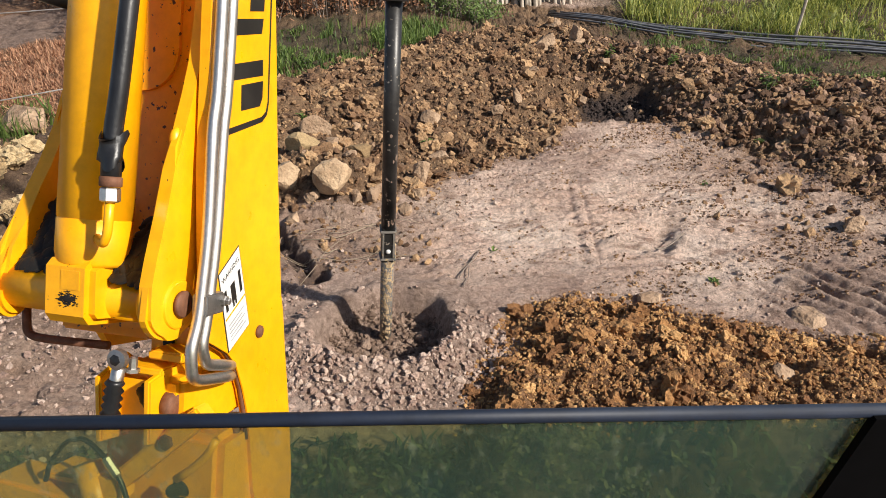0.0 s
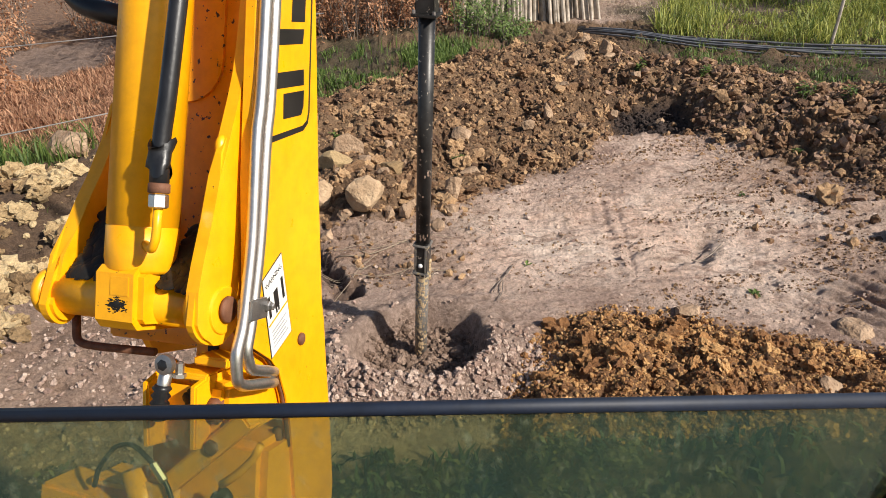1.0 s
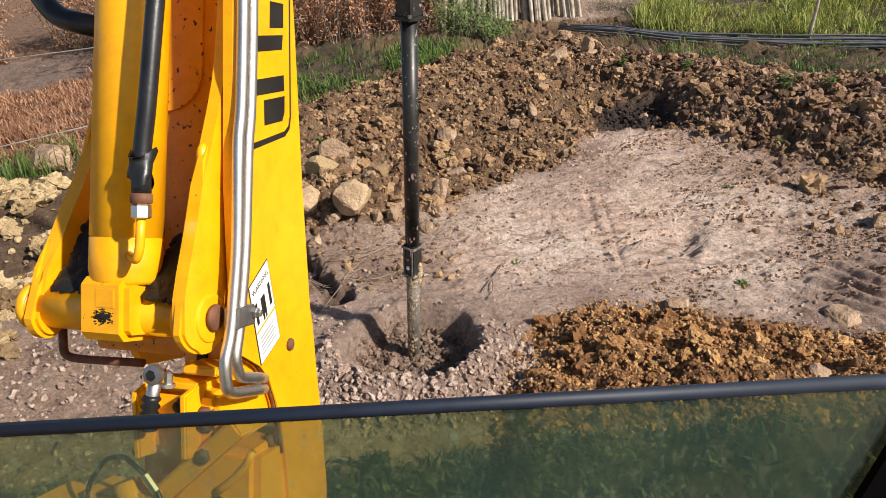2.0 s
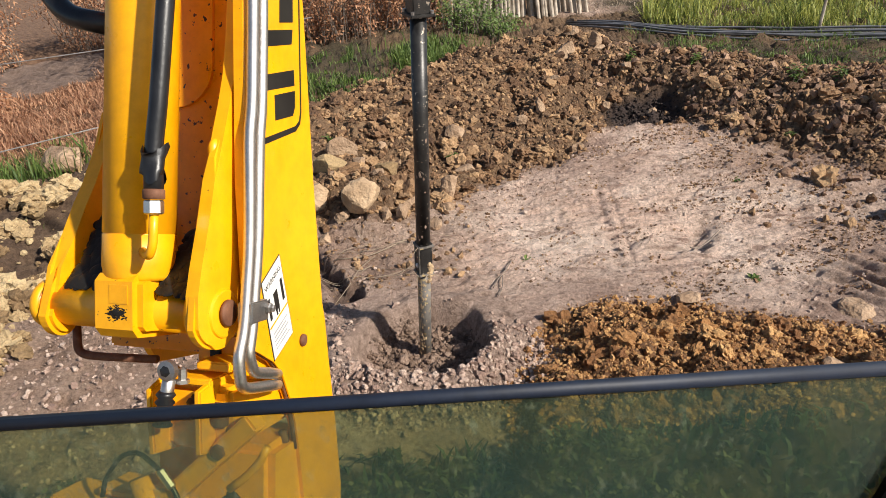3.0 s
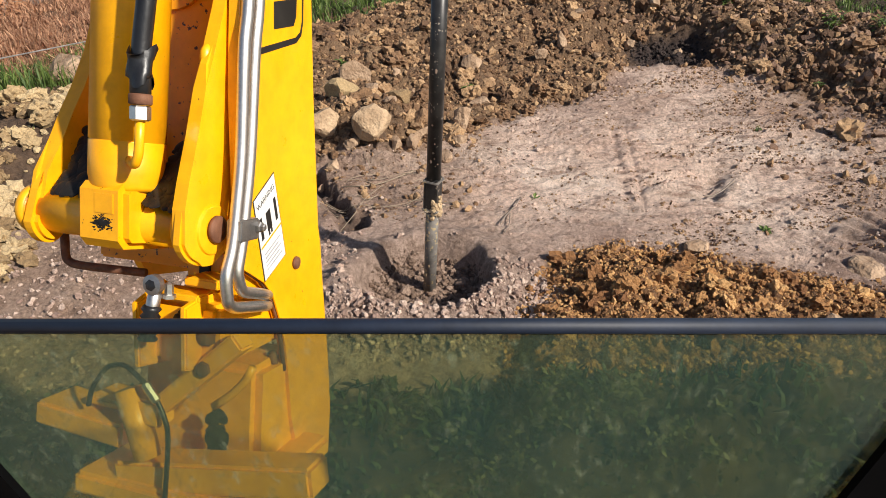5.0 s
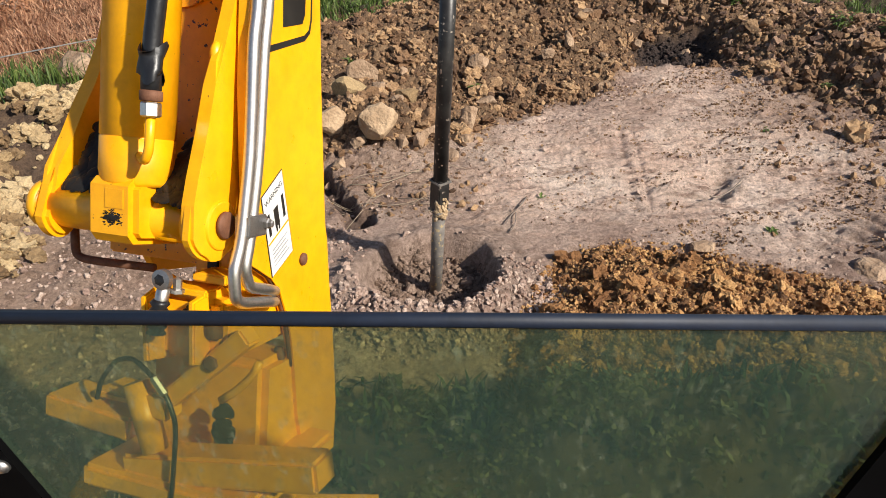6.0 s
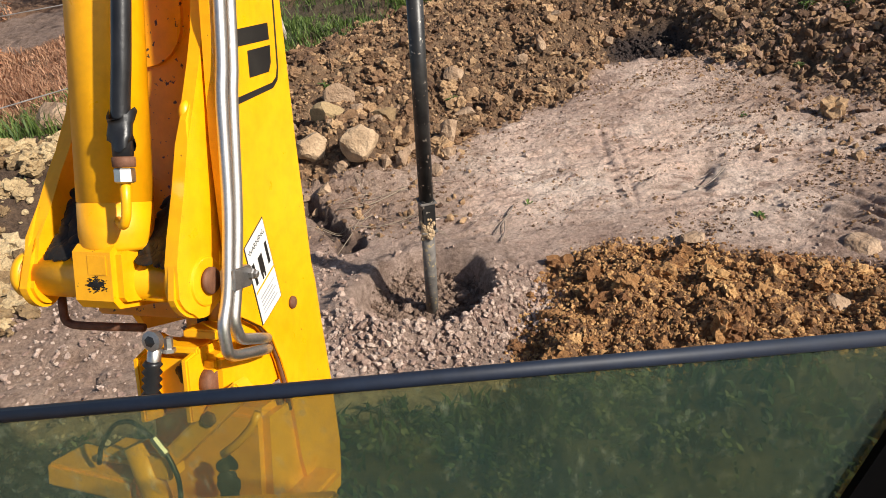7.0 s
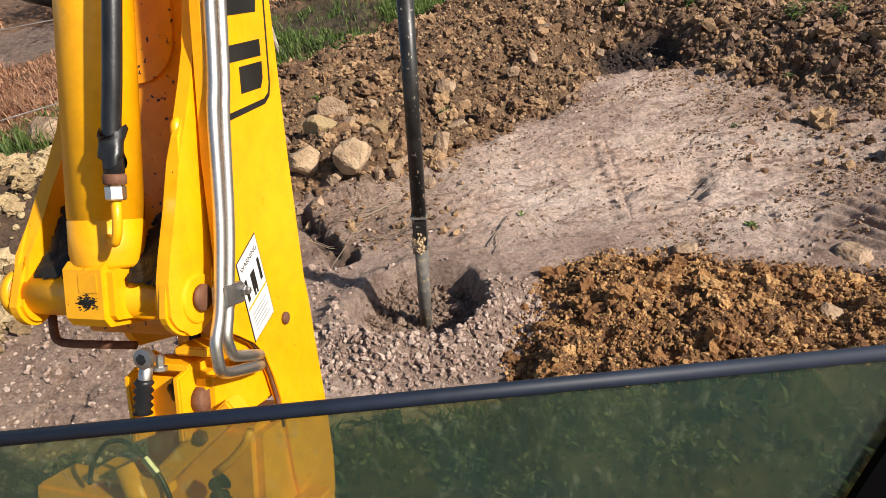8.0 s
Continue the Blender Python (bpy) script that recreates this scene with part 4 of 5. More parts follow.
    far_l, far_r = tl + (tl - tr) * 0.02, tr + (tr - tl) * 0.02
    seal = tube([far_l + Vector((0, 0.003, 0.0)), far_r + Vector((0, 0.003, 0.0))], 0.0062, 12)
    part("top_seal", seal, SEAL, window, "blue-black rubber edge seal", True)
    for a, b, out in ((tl, bl, -1), (tr, br, 1)):
        bm = bmesh.new()
        o = Vector((out * 0.10, 0, 0))
        f = bm.faces.new([bm.verts.new(p) for p in (a, b, b + o + Vector((0, 0, -0.1)), a + o)])
        e = bmesh.ops.extrude_face_region(bm, geom=[f])
        for v in e["geom"]:
            if isinstance(v, bmesh.types.BMVert):
                v.co.y -= 0.008
        post = part("frame_post", bm, FRAME_BLACK, window, "black window frame")
        for zz in (1.95, 1.837):
            c = a.lerp(b, (a.z - zz) / (a.z - b.z)) + Vector((out * 0.012, -0.008, 0))
            if out > 0:
                continue
            part("frame_bolt", lathe([(0, 0.0085), (0.003, 0.0085), (0.006, 0.0055), (0.007, 0.0015)], c, c - Vector((0, 1, 0)), 14), STEEL, post, "", True)
    part("sill", box((-0.53, 0.36, 1.50), (0.48, 0.42, 1.62), 0.008), FRAME_BLACK, window)
    part("rear_panel", box((-0.60, 0.37, 1.03), (0.50, 0.41, 1.50), 0.006), FRAME_BLACK, window)


# ---- the turning drill shaft ----
def build_shaft():
    """Upright shaft on its own z axis; its origin lies on the floor of the hole."""
    shaft = thing("drill_shaft", "black steel drill shaft smeared with clay, turning in the hole", "drill")
    part("upper_tube", lathe([(0, 0.040), (1.24, 0.040)], (0, 0, 0.80), (0, 0, 3), 28), SHAFT, shaft, "", True)
    part("lower_tube", lathe([(0, 0.036), (0.66, 0.038), (0.67, 0.030)], (0, 0, -0.06), (0, 0, 3), 28), SHAFT_LOW, shaft, "grey clay-smeared lower tube", True)
    coupling = part("square_coupling", box((-0.038, -0.038, 0.59), (0.038, 0.038, 0.81), 0.004), SHAFT, shaft, "square drive coupling")
    for z in (0.605, 0.785):
        part("collar", box((-0.047, -0.047, z), (0.047, 0.047, z + 0.014), 0.004), SHAFT_LOW, coupling, "muddy square collar")
    part("drive_pin", lathe([(0, 0.014), (0.004, 0.014), (0.012, 0.010), (0.014, 0.003)], (0.0, -0.036, 0.665), (0, -1, 0.665), 14), DECAL_WHITE, coupling, "bright worn pin head", True)
    for sx in (-1, 1):
        part("key_strip", box((sx * 0.03 - 0.006, -0.043, 0.62), (sx * 0.03 + 0.006, -0.036, 0.785), 0.002), SHAFT_LOW, coupling)
    rng = random.Random(8)
    bm = bmesh.new()
    for _ in range(60):
        a, h = rng.gauss(1.2, 0.45), rng.gauss(0.62, 0.03)
        bmesh.ops.create_icosphere(bm, subdivisions=1, radius=rng.uniform(0.006, 0.019), matrix=Matrix.Translation((0.041 * math.cos(a), 0.041 * math.sin(a), h)) @ Matrix.Rotation(rng.uniform(0, 3), 4, "X") @ Matrix.Diagonal((0.8, 1.2, 0.9, 1)))
    part("clay_lump", bm, CLOD_TAN, coupling, "clump of tan clay")
    bm = bmesh.new()
    for k in range(14):
        a = rng.uniform(0, math.tau)
        p = Vector((0.045 * math.cos(a), 0.045 * math.sin(a), rng.choice((0.61, 0.79))))
        out = Vector((math.cos(a + rng.uniform(-1, 1)), math.sin(a + rng.uniform(-1, 1)), rng.uniform(-0.7, 0.2))) * rng.uniform(0.03, 0.09)
        tube([p, p + out * 0.5 + Vector((0, 0, 0.01)), p + out], 0.0012, 4, bm)
    tagged(part("caught_straw", bm, STRAWY, coupling, "caught straw fibres"), kind="stuff")
    bm = bmesh.new()
    for _ in range(260):
        a, h = rng.gauss(-1.57, 0.62), 0.02 + 0.60 * rng.random() ** 0.8
        m = Matrix.Translation((0.0375 * math.cos(a), 0.0375 * math.sin(a), h)) @ Matrix.Rotation(a, 4, "Z") @ Matrix.Diagonal((0.28, rng.uniform(0.6, 1.3), rng.uniform(0.7, 2.0), 1))
        bmesh.ops.create_icosphere(bm, subdivisions=1, radius=rng.uniform(0.003, 0.009), matrix=m)
    tagged(part("clay_flecks", bm, CLOD_TAN, shaft, "flecks of dried tan clay"), kind="stuff")
    bm = bmesh.new()
    for _ in range(46):
        a, h = rng.uniform(0, math.tau), 0.84 + 0.62 * rng.random() ** 1.7
        m = Matrix.Translation((0.0398 * math.cos(a), 0.0398 * math.sin(a), h)) @ Matrix.Rotation(a, 4, "Z") @ Matrix.Diagonal((0.2, 1.0, rng.uniform(0.8, 2.6), 1))
        bmesh.ops.create_icosphere(bm, subdivisions=1, radius=rng.uniform(0.002, 0.008), matrix=m)
    tagged(part("clay_flecks", bm, CLOD_DAMP, shaft, "flecks of pale dried mud"), kind="stuff")
    flange = part("top_flange", box((-0.062, -0.062, 2.03), (0.062, 0.062, 2.046), 0.004), SHAFT, shaft, "square bolted flange")
    part("flange_block", box((-0.046, -0.046, 2.044), (0.046, 0.046, 2.24), 0.004), SHAFT, flange)
    part("drive_tube", lathe([(0, 0.045), (1.2, 0.045)], (0, 0, 2.23), (0, 0, 9), 24), SHAFT, shaft, "", True)
    for sx in (-1, 1):
        for sy in (-1, 1):
            part("flange_bolt", lathe([(0, 0.009), (0.014, 0.009)], (sx * 0.05, sy * 0.05, 2.046), (sx * 0.05, sy * 0.05, 9), 6), DULL_STEEL, flange)
    return shaft


# ---- stones, sticks and plants ----
def stone(x, y, size, shape, seed, label, turn=0.0, tilt=0.0, z=None, material=None, sink=0.25):
    bm = bmesh.new()
    bmesh.ops.create_icosphere(bm, subdivisions=3, radius=0.5)
    rng = random.Random(seed)
    cuts = [(Vector((rng.gauss(0, 1), rng.gauss(0, 1), rng.gauss(0, 1))).normalized(), rng.uniform(0.2, 0.38)) for _ in range(11)]
    for v in bm.verts:
        for n, d in cuts:
            over = v.co.dot(n) - d
            if over > 0:
                v.co -= n * over * 0.92
        v.co *= 1 + 0.13 * noise.noise(v.co * 5 + Vector((seed, 0, 0))) + 0.07 * noise.noise(v.co * 15 + Vector((0, seed, 0)))
        v.co.x *= shape[0] * 1.25
        v.co.y *= shape[1] * 1.25
        v.co.z *= shape[2] * 1.25
    bm.transform(Matrix.Scale(size, 4))
    h = height(x, y) if z is None else z
    ob = part("stone", bm, material or STONE, None, label, False, pose(x, y, h + size * shape[2] * (0.5 - sink), 0, tilt, turn))
    return tagged(ob, category="stone", group="loose stones")


def stick(points, r, label, name="stick", material=None):
    bm = tube(rounded(points, 4), r, 6)
    return tagged(part(name, bm, material or TWIG, None, label, True), category="twig", group="loose twigs")


def ground_path(pts, lift):
    return [(x, y, height(x, y) + lift) for x, y in pts]


def weed(x, y, tall, n, seed, label, material=None, spread=0.5):
    """A leafy weed: thin stems, each with pairs of leaves."""
    rng = random.Random(seed)
    w = thing("weed", label, "weed", "weeds", at=(x, y, height(x, y)))
    stems, leaves = bmesh.new(), bmesh.new()
    for _ in range(n):
        a, lean = rng.uniform(0, math.tau), rng.uniform(0.1, 1.0) * spread
        h = tall * rng.uniform(0.5, 1.0)
        foot = Vector((rng.gauss(0, 0.2) * tall * 0.5, rng.gauss(0, 0.2) * tall * 0.5, -0.02))
        top = foot + Vector((math.cos(a) * lean, math.sin(a) * lean, 1)) * h
        mid = foot.lerp(top, 0.5) + Vector((0, 0, h * 0.06))
        tube([foot, mid, top], [0.004, 0.003, 0.0015], 4, stems)
        for k in range(9):
            f = 0.2 + 0.8 * k / 8
            p = foot.lerp(mid, f * 2) if f < 0.5 else mid.lerp(top, f * 2 - 1)
            b = rng.uniform(0, math.tau)
            way = Vector((math.cos(b), math.sin(b), rng.uniform(-0.2, 0.6))) * rng.uniform(0.05, 0.11) * (0.5 + tall)
            wide = way.cross(Vector((0, 0, 1))).normalized() * way.length * 0.22
            q = p + way * 0.5
            leaves.faces.new([leaves.verts.new(v) for v in (p, q + wide, p + way - Vector((0, 0, way.length * 0.2)), q - wide)])
    tagged(part("stem_tangle", stems, TWIG, w), kind="stuff")
    part("leaves", leaves, material or LEAF, w)
    return w


def bush(x, y, wide, tall, n, seed, label, material, leafsize=0.06, arch=0.4, leaf_n=14):
    """A thicket of arching stems with many small leaves."""
    rng = random.Random(seed)
    w = thing("bush", label, "bush", "bushes", at=(x, y, height(x, y)))
    stems, leaves = bmesh.new(), bmesh.new()
    for _ in range(n):
        a, r = rng.uniform(0, math.tau), rng.random() ** 0.5 * wide * 0.5
        foot = Vector((math.cos(a) * r, math.sin(a) * r, -0.03))
        b, h = rng.uniform(0, math.tau), tall * rng.uniform(0.45, 1.0) * (1 - 0.4 * (2 * r / wide) ** 2)
        out = Vector((math.cos(b), math.sin(b), 0)) * h * arch * rng.uniform(0.3, 1.4)
        pts = [foot, foot + out * 0.25 + Vector((0, 0, h * 0.5)), foot + out * 0.7 + Vector((0, 0, h * 0.9)), foot + out * 1.2 + Vector((0, 0, h * rng.uniform(0.7, 1.0)))]
        tube(pts, [0.009, 0.007, 0.004, 0.002], 4, stems, False)
        for _ in range(leaf_n):
            f = rng.uniform(0.02, 1.0) * 3
            k = min(int(f), 2)
            p = pts[k].lerp(pts[k + 1], f - k) + Vector((rng.gauss(0, 1), rng.gauss(0, 1), rng.gauss(0, 1))) * leafsize * 0.9
            way = Vector((rng.gauss(0, 1), rng.gauss(0, 1), rng.gauss(-0.6, 0.8))).normalized() * leafsize * rng.uniform(0.5, 1.4)
            wd = way.orthogonal().normalized() * leafsize * rng.uniform(0.10, 0.24)
            q = p + way * 0.5
            leaves.faces.new([leaves.verts.new(v) for v in (p, q + wd, p + way, q - wd)])
    tagged(part("stem_tangle", stems, TWIG, w), kind="stuff")
    tagged(part("foliage", leaves, material, w), kind="stuff")
    return w


def build_stones():
    pale = "pale tan angular stone lying in the dug earth"
    stone(-1.15, 6.0, 0.34, (0.85, 0.30, 0.62), 1, "pale slab of stone tilted on the spoil heap", 25, 32, sink=0.2)
    stone(-0.88, 4.90, 0.34, (0.95, 0.7, 0.85), 2, "large pale cream stone with a bright broken face", 10, 8, material=STONE_PALE)
    stone(-1.29, 5.06, 0.29, (0.8, 0.8, 0.85), 3, pale, 40, 0, material=STONE_PALE)
    stone(-0.50, 4.98, 0.19, (0.9, 0.6, 0.85), 4, pale, 0, 10)
    stone(-0.68, 4.84, 0.14, (0.7, 0.6, 1.1), 5, "small wedge of pale stone", 0, 0)
    stone(-0.01, 5.74, 0.20, (1.0, 0.7, 0.4), 6, "flat tan stone at the foot of the heap", 15, 5)
    stone(0.81, 6.85, 0.19, (0.6, 0.6, 1.1), 7, pale, 0, -20)
    stone(1.70, 8.42, 0.24, (0.6, 0.5, 1.2), 8, "grey upright stone on the heap's crest", 0, 8)
    stone(1.31, 8.36, 0.34, (1.0, 0.8, 0.75), 9, "tan boulder on the heap's crest", 0, 0)
    stone(-0.17, 5.21, 0.24, (0.7, 0.6, 1.0), 10, "tan upright clod of stone", 0, 12)
    stone(2.96, 4.23, 0.20, (0.9, 0.6, 0.75), 11, pale, 30, 0)
    stone(1.73, 2.62, 0.17, (1.0, 0.7, 0.55), 12, "pale flat stone in the brown clods", 10, 0)
    stone(2.16, 3.19, 0.24, (1.0, 0.8, 0.28), 13, "smooth flat slab of damp clay", 30, 0, material=STONE)
    stone(-1.20, 5.50, 0.27, (1.0, 0.8, 0.8), 15, "crumbling tan clod in the spoil heap", 0, 0, material=CLOD_YELLOW)
    stone(-0.72, 5.42, 0.24, (0.9, 0.7, 0.8), 16, "crumbling tan clod in the spoil heap", 0, 0, material=CLOD_YELLOW)
    stone(-4.25, 6.65, 0.50, (1.0, 0.8, 0.65), 17, "grey boulder beside rough grass", 20, 0)
    stone(-0.2, 4.98, 0.14, (0.8, 0.8, 0.8), 18, pale, 0, 0)
    stone(0.66, 4.52, 0.05, (1.0, 0.8, 0.5), 19, "small white chip of stone", 0, 0)
    stone(1.30, 3.45, 0.17, (1.0, 0.7, 0.5), 20, "pale tan stone at the clods' edge", 25, 0)
    rng = random.Random(31)
    for k in range(26):
        stone(rng.uniform(-1.35, 0.1), rng.uniform(4.45, 6.1), rng.uniform(0.05, 0.16), (1.0, 0.75, 0.75), 90 + k, "tan stone strewn at the foot of the spoil bank", rng.uniform(0, 360), rng.uniform(-25, 25), material=rng.choice((STONE, STONE, CLOD_UMBER)))
    rng = random.Random(12)
    for k in range(34):
        x = rng.uniform(-1.7, 4.0)
        y = np.interp(x, FOOT_X, FOOT_Y) + rng.uniform(0.1, 2.4)
        stone(x, float(y), rng.uniform(0.09, 0.2), (1.0, 0.75, 0.7), 40 + k, "brown stone among the clods", rng.uniform(0, 360), rng.uniform(-20, 20), material=rng.choice((STONE, CLOD_UMBER, CLOD_UMBER)))


def build_clods():
    def mound(x, y):
        z = land(x, y)[1]
        return z["umber"] ** 1.5 * (y > 3.8) * (1 - np.clip(1.4 * z["dark"], 0, 1)) * (y < np.interp(x, RIDGE_X, RIDGE_Y) + 1.2)

    def right_side(x, y):
        return mound(x, y) * smooth((x - 1.5) / 0.8)

    def pile(x, y):
        return land(x, y)[1]["brown"]

    def ring(x, y):
        """Crumbs thrown forward and to the sunny side; the back of the hole is bare."""
        cx, cy, rx, ry = CRATER
        ang = np.arctan2(y - cy, x - cx)
        r = np.hypot((x - cx) / rx, (y - cy) / ry)
        front = smooth((0.15 - np.sin(ang - 0.25)) / 0.7)
        return np.clip((r - 0.95) / 0.08, 0, 1) * np.clip((1.30 + 0.72 * front - r) / 0.3, 0, 1) * (0.07 + 0.93 * front)

    def floor_of_hole(x, y):
        r = np.hypot((x - CRATER[0]) / CRATER[2], (y - CRATER[1]) / CRATER[3])
        return np.clip((0.86 - r) / 0.10, 0, 1)

    s = sow(2600, (-2.4, 3.8), (5.0, 9.6), mound, 1)
    big = sizes_for(len(s), 0.035, 0.16, 2, 3.0)
    first = np.argsort(-big)[:280]
    lay_clods("earth_clod", s[first], big[first], LUMPS_FINE, CLOD_UMBER, "broken brown earth clod on the spoil bank", "earth clods", 0.3, 33)
    rest = np.argsort(-big)[280:]
    scatter("earth_clods", s[rest], big[rest], LUMPS, CLOD_UMBER, "brown earth clods heaped on the spoil bank", "clods", 0.3, 3)
    s = sow(42000, (-2.4, 3.8), (5.0, 9.4), mound, 4)
    scatter("earth_crumbs", s, sizes_for(len(s), 0.014, 0.070, 5, 2.8), CRUMBS, CLOD_UMBER, "brown earth crumbs on the spoil bank", "clods", 0.3, 6)
    s = sow(6000, (1.2, 4.4), (5.0, 8.8), right_side, 54)
    scatter("dark_clods", s, sizes_for(len(s), 0.016, 0.11, 55, 3.0), CRUMBS, CLOD_DARK, "dark brown crumbling clods on the bank", "clods", 0.3, 56)
    s = sow(700, (0.0, 1.9), (3.6, 3.8), pile, 7)
    big = sizes_for(len(s), 0.03, 0.12, 8, 3.4)
    lay_clods("clay_clod", s[:290], big[:290], LUMPS_FINE, CLOD_OCHRE, "crumbly ochre clay clod in a low heap", "ochre clods", 0.35, 9)
    s = sow(44000, (0.0, 1.9), (3.8, 3.85), pile, 10)
    scatter("ochre_crumbs", s, sizes_for(len(s), 0.007, 0.034, 11), CRUMBS, CLOD_OCHRE, "ochre clay crumbs", "clods", 0.3, 12)
    s = sow(19000, (-1.4, 2.2), (0.7, 4.1), ring, 13)
    scatter("crater_crumbs", s, sizes_for(len(s), 0.005, 0.050, 14, 5.0), LUMPS, CLOD_GREY, "pinkish grey crumbs thrown up round the drilled hole", "gravel", 0.25, 15)
    s = sow(5200, (-0.85, 2.8), (0.15, 3.7), floor_of_hole, 16)
    scatter("hole_crumbs", s, sizes_for(len(s), 0.012, 0.045, 17, 2.4), LUMPS, CLOD_DAMP, "damp brown crumbs on the floor of the hole", "gravel", 0.2, 18)
    s = sow(46, (-0.75, 2.9), (0.05, 3.6), floor_of_hole, 116)
    lay_clods("hole_lump", s, sizes_for(len(s), 0.05, 0.085, 117, 1.6), LUMPS_SOFT, CLOD_DAMP, "damp brown lump on the floor of the drilled hole", "lumps in the hole", 0.2, 118)

    def flat(x, y):
        z = land(x, y)[1]
        return (1 - z["umber"]) * (1 - z["brown"]) * (1 - z["grey"]) * (0.35 + 0.65 * (fractal(x, y, 0.6, 81, 3) > 0))

    s = sow(17000, (-2.6, 2.4), (4.4, 7.0), flat, 19)
    scatter("pebbles", s, sizes_for(len(s), 0.006, 0.040, 20, 4.2), CRUMBS, CLOD_GREY, "small pebbles strewn on trodden earth", "gravel", 0.42, 21)

    def drifts(x, y):
        lie = fractal(0.35 * (x + 0.25 * y), y - 0.25 * x, 0.16, 83, 3)
        z = land(x, y)[1]
        return (1 - z["umber"]) * (1 - z["brown"]) * (1 - z["grey"]) * np.clip(6 * (lie - 0.02), 0, 1) * (0.25 + 0.75 * smooth((x - 0.7) / 1.2))

    s = sow(52000, (-1.4, 3.4), (4.2, 6.9), drifts, 119)
    scatter("soil_crumbs", s, sizes_for(len(s), 0.005, 0.026, 120, 3.0), CRUMBS, CLOD_UMBER, "dark brown soil crumbs drifted over trodden earth", "clods", 0.3, 121)

    def near_left(x, y):
        return ((y < 3.75 + 0.3 * fractal(x, y, 0.8, 91, 2)) & (x < -0.8)) * 1.0

    s = sow(6000, (-4.8, 1.4), (-0.8, 4.2), near_left, 22)
    scatter("gravel", s, sizes_for(len(s), 0.008, 0.05, 23, 3.0), CRUMBS, CLOD_GREY, "loose tan gravel beside the digger", "gravel", 0.3, 24)

    def far_left(x, y):
        return ((y > 3.7) & (x < -2.2)) * (0.25 + 0.75 * (fractal(x, y, 0.7, 95, 3) > 0.05))

    rng = np.random.default_rng(77)
    heaps = ((-3.88, 4.22, 0.26), (-4.71, 5.77, 0.34), (-4.14, 5.65, 0.34), (-4.03, 5.1, 0.26), (-3.41, 4.0, 0.24), (-3.14, 3.39, 0.22), (-3.32, 3.32, 0.26), (-3.37, 4.28, 0.2), (-3.78, 5.46, 0.26), (-3.63, 3.72, 0.3), (-4.01, 4.58, 0.24), (-3.36, 4.76, 0.2), (-3.44, 3.77, 0.26))
    s = np.concatenate([np.stack([rng.normal(x, w * 0.5, 34), rng.normal(y, w * 0.5, 34)], -1) for x, y, w in heaps])
    big = sizes_for(len(s), 0.03, 0.19, 26, 2.8)
    order = np.argsort(-big)
    lay_clods("yellow_clod", s[order[:260]], big[order[:260]], LUMPS_FINE, CLOD_YELLOW, "pale yellow clay clod heaped on dark earth", "yellow clods", 0.15, 27)
    scatter("yellow_clods", s[order[260:]], big[order[260:]], LUMPS, CLOD_YELLOW, "small pale yellow clay clods on dark earth", "clods", 0.15, 127)
    s = sow(1500, (-7.0, 3.6), (-2.0, 6.9), far_left, 25)
    scatter("yellow_crumbs", s, sizes_for(len(s), 0.02, 0.09, 28, 2.6), LUMPS_SOFT, CLOD_YELLOW, "pale yellow clay crumbs on dark earth", "clods", 0.2, 29)

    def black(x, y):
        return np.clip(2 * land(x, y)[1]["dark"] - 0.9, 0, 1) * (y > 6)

    # Near-black crumbs laid wherever the hollow's dark mask is strong.
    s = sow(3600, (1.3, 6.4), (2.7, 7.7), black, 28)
    scatter("black_crumbs", s, sizes_for(len(s), 0.012, 0.05, 29), CRUMBS, CLOD_BLACK, "near-black crumbs covering a hollow", "clods", 0.3, 30)


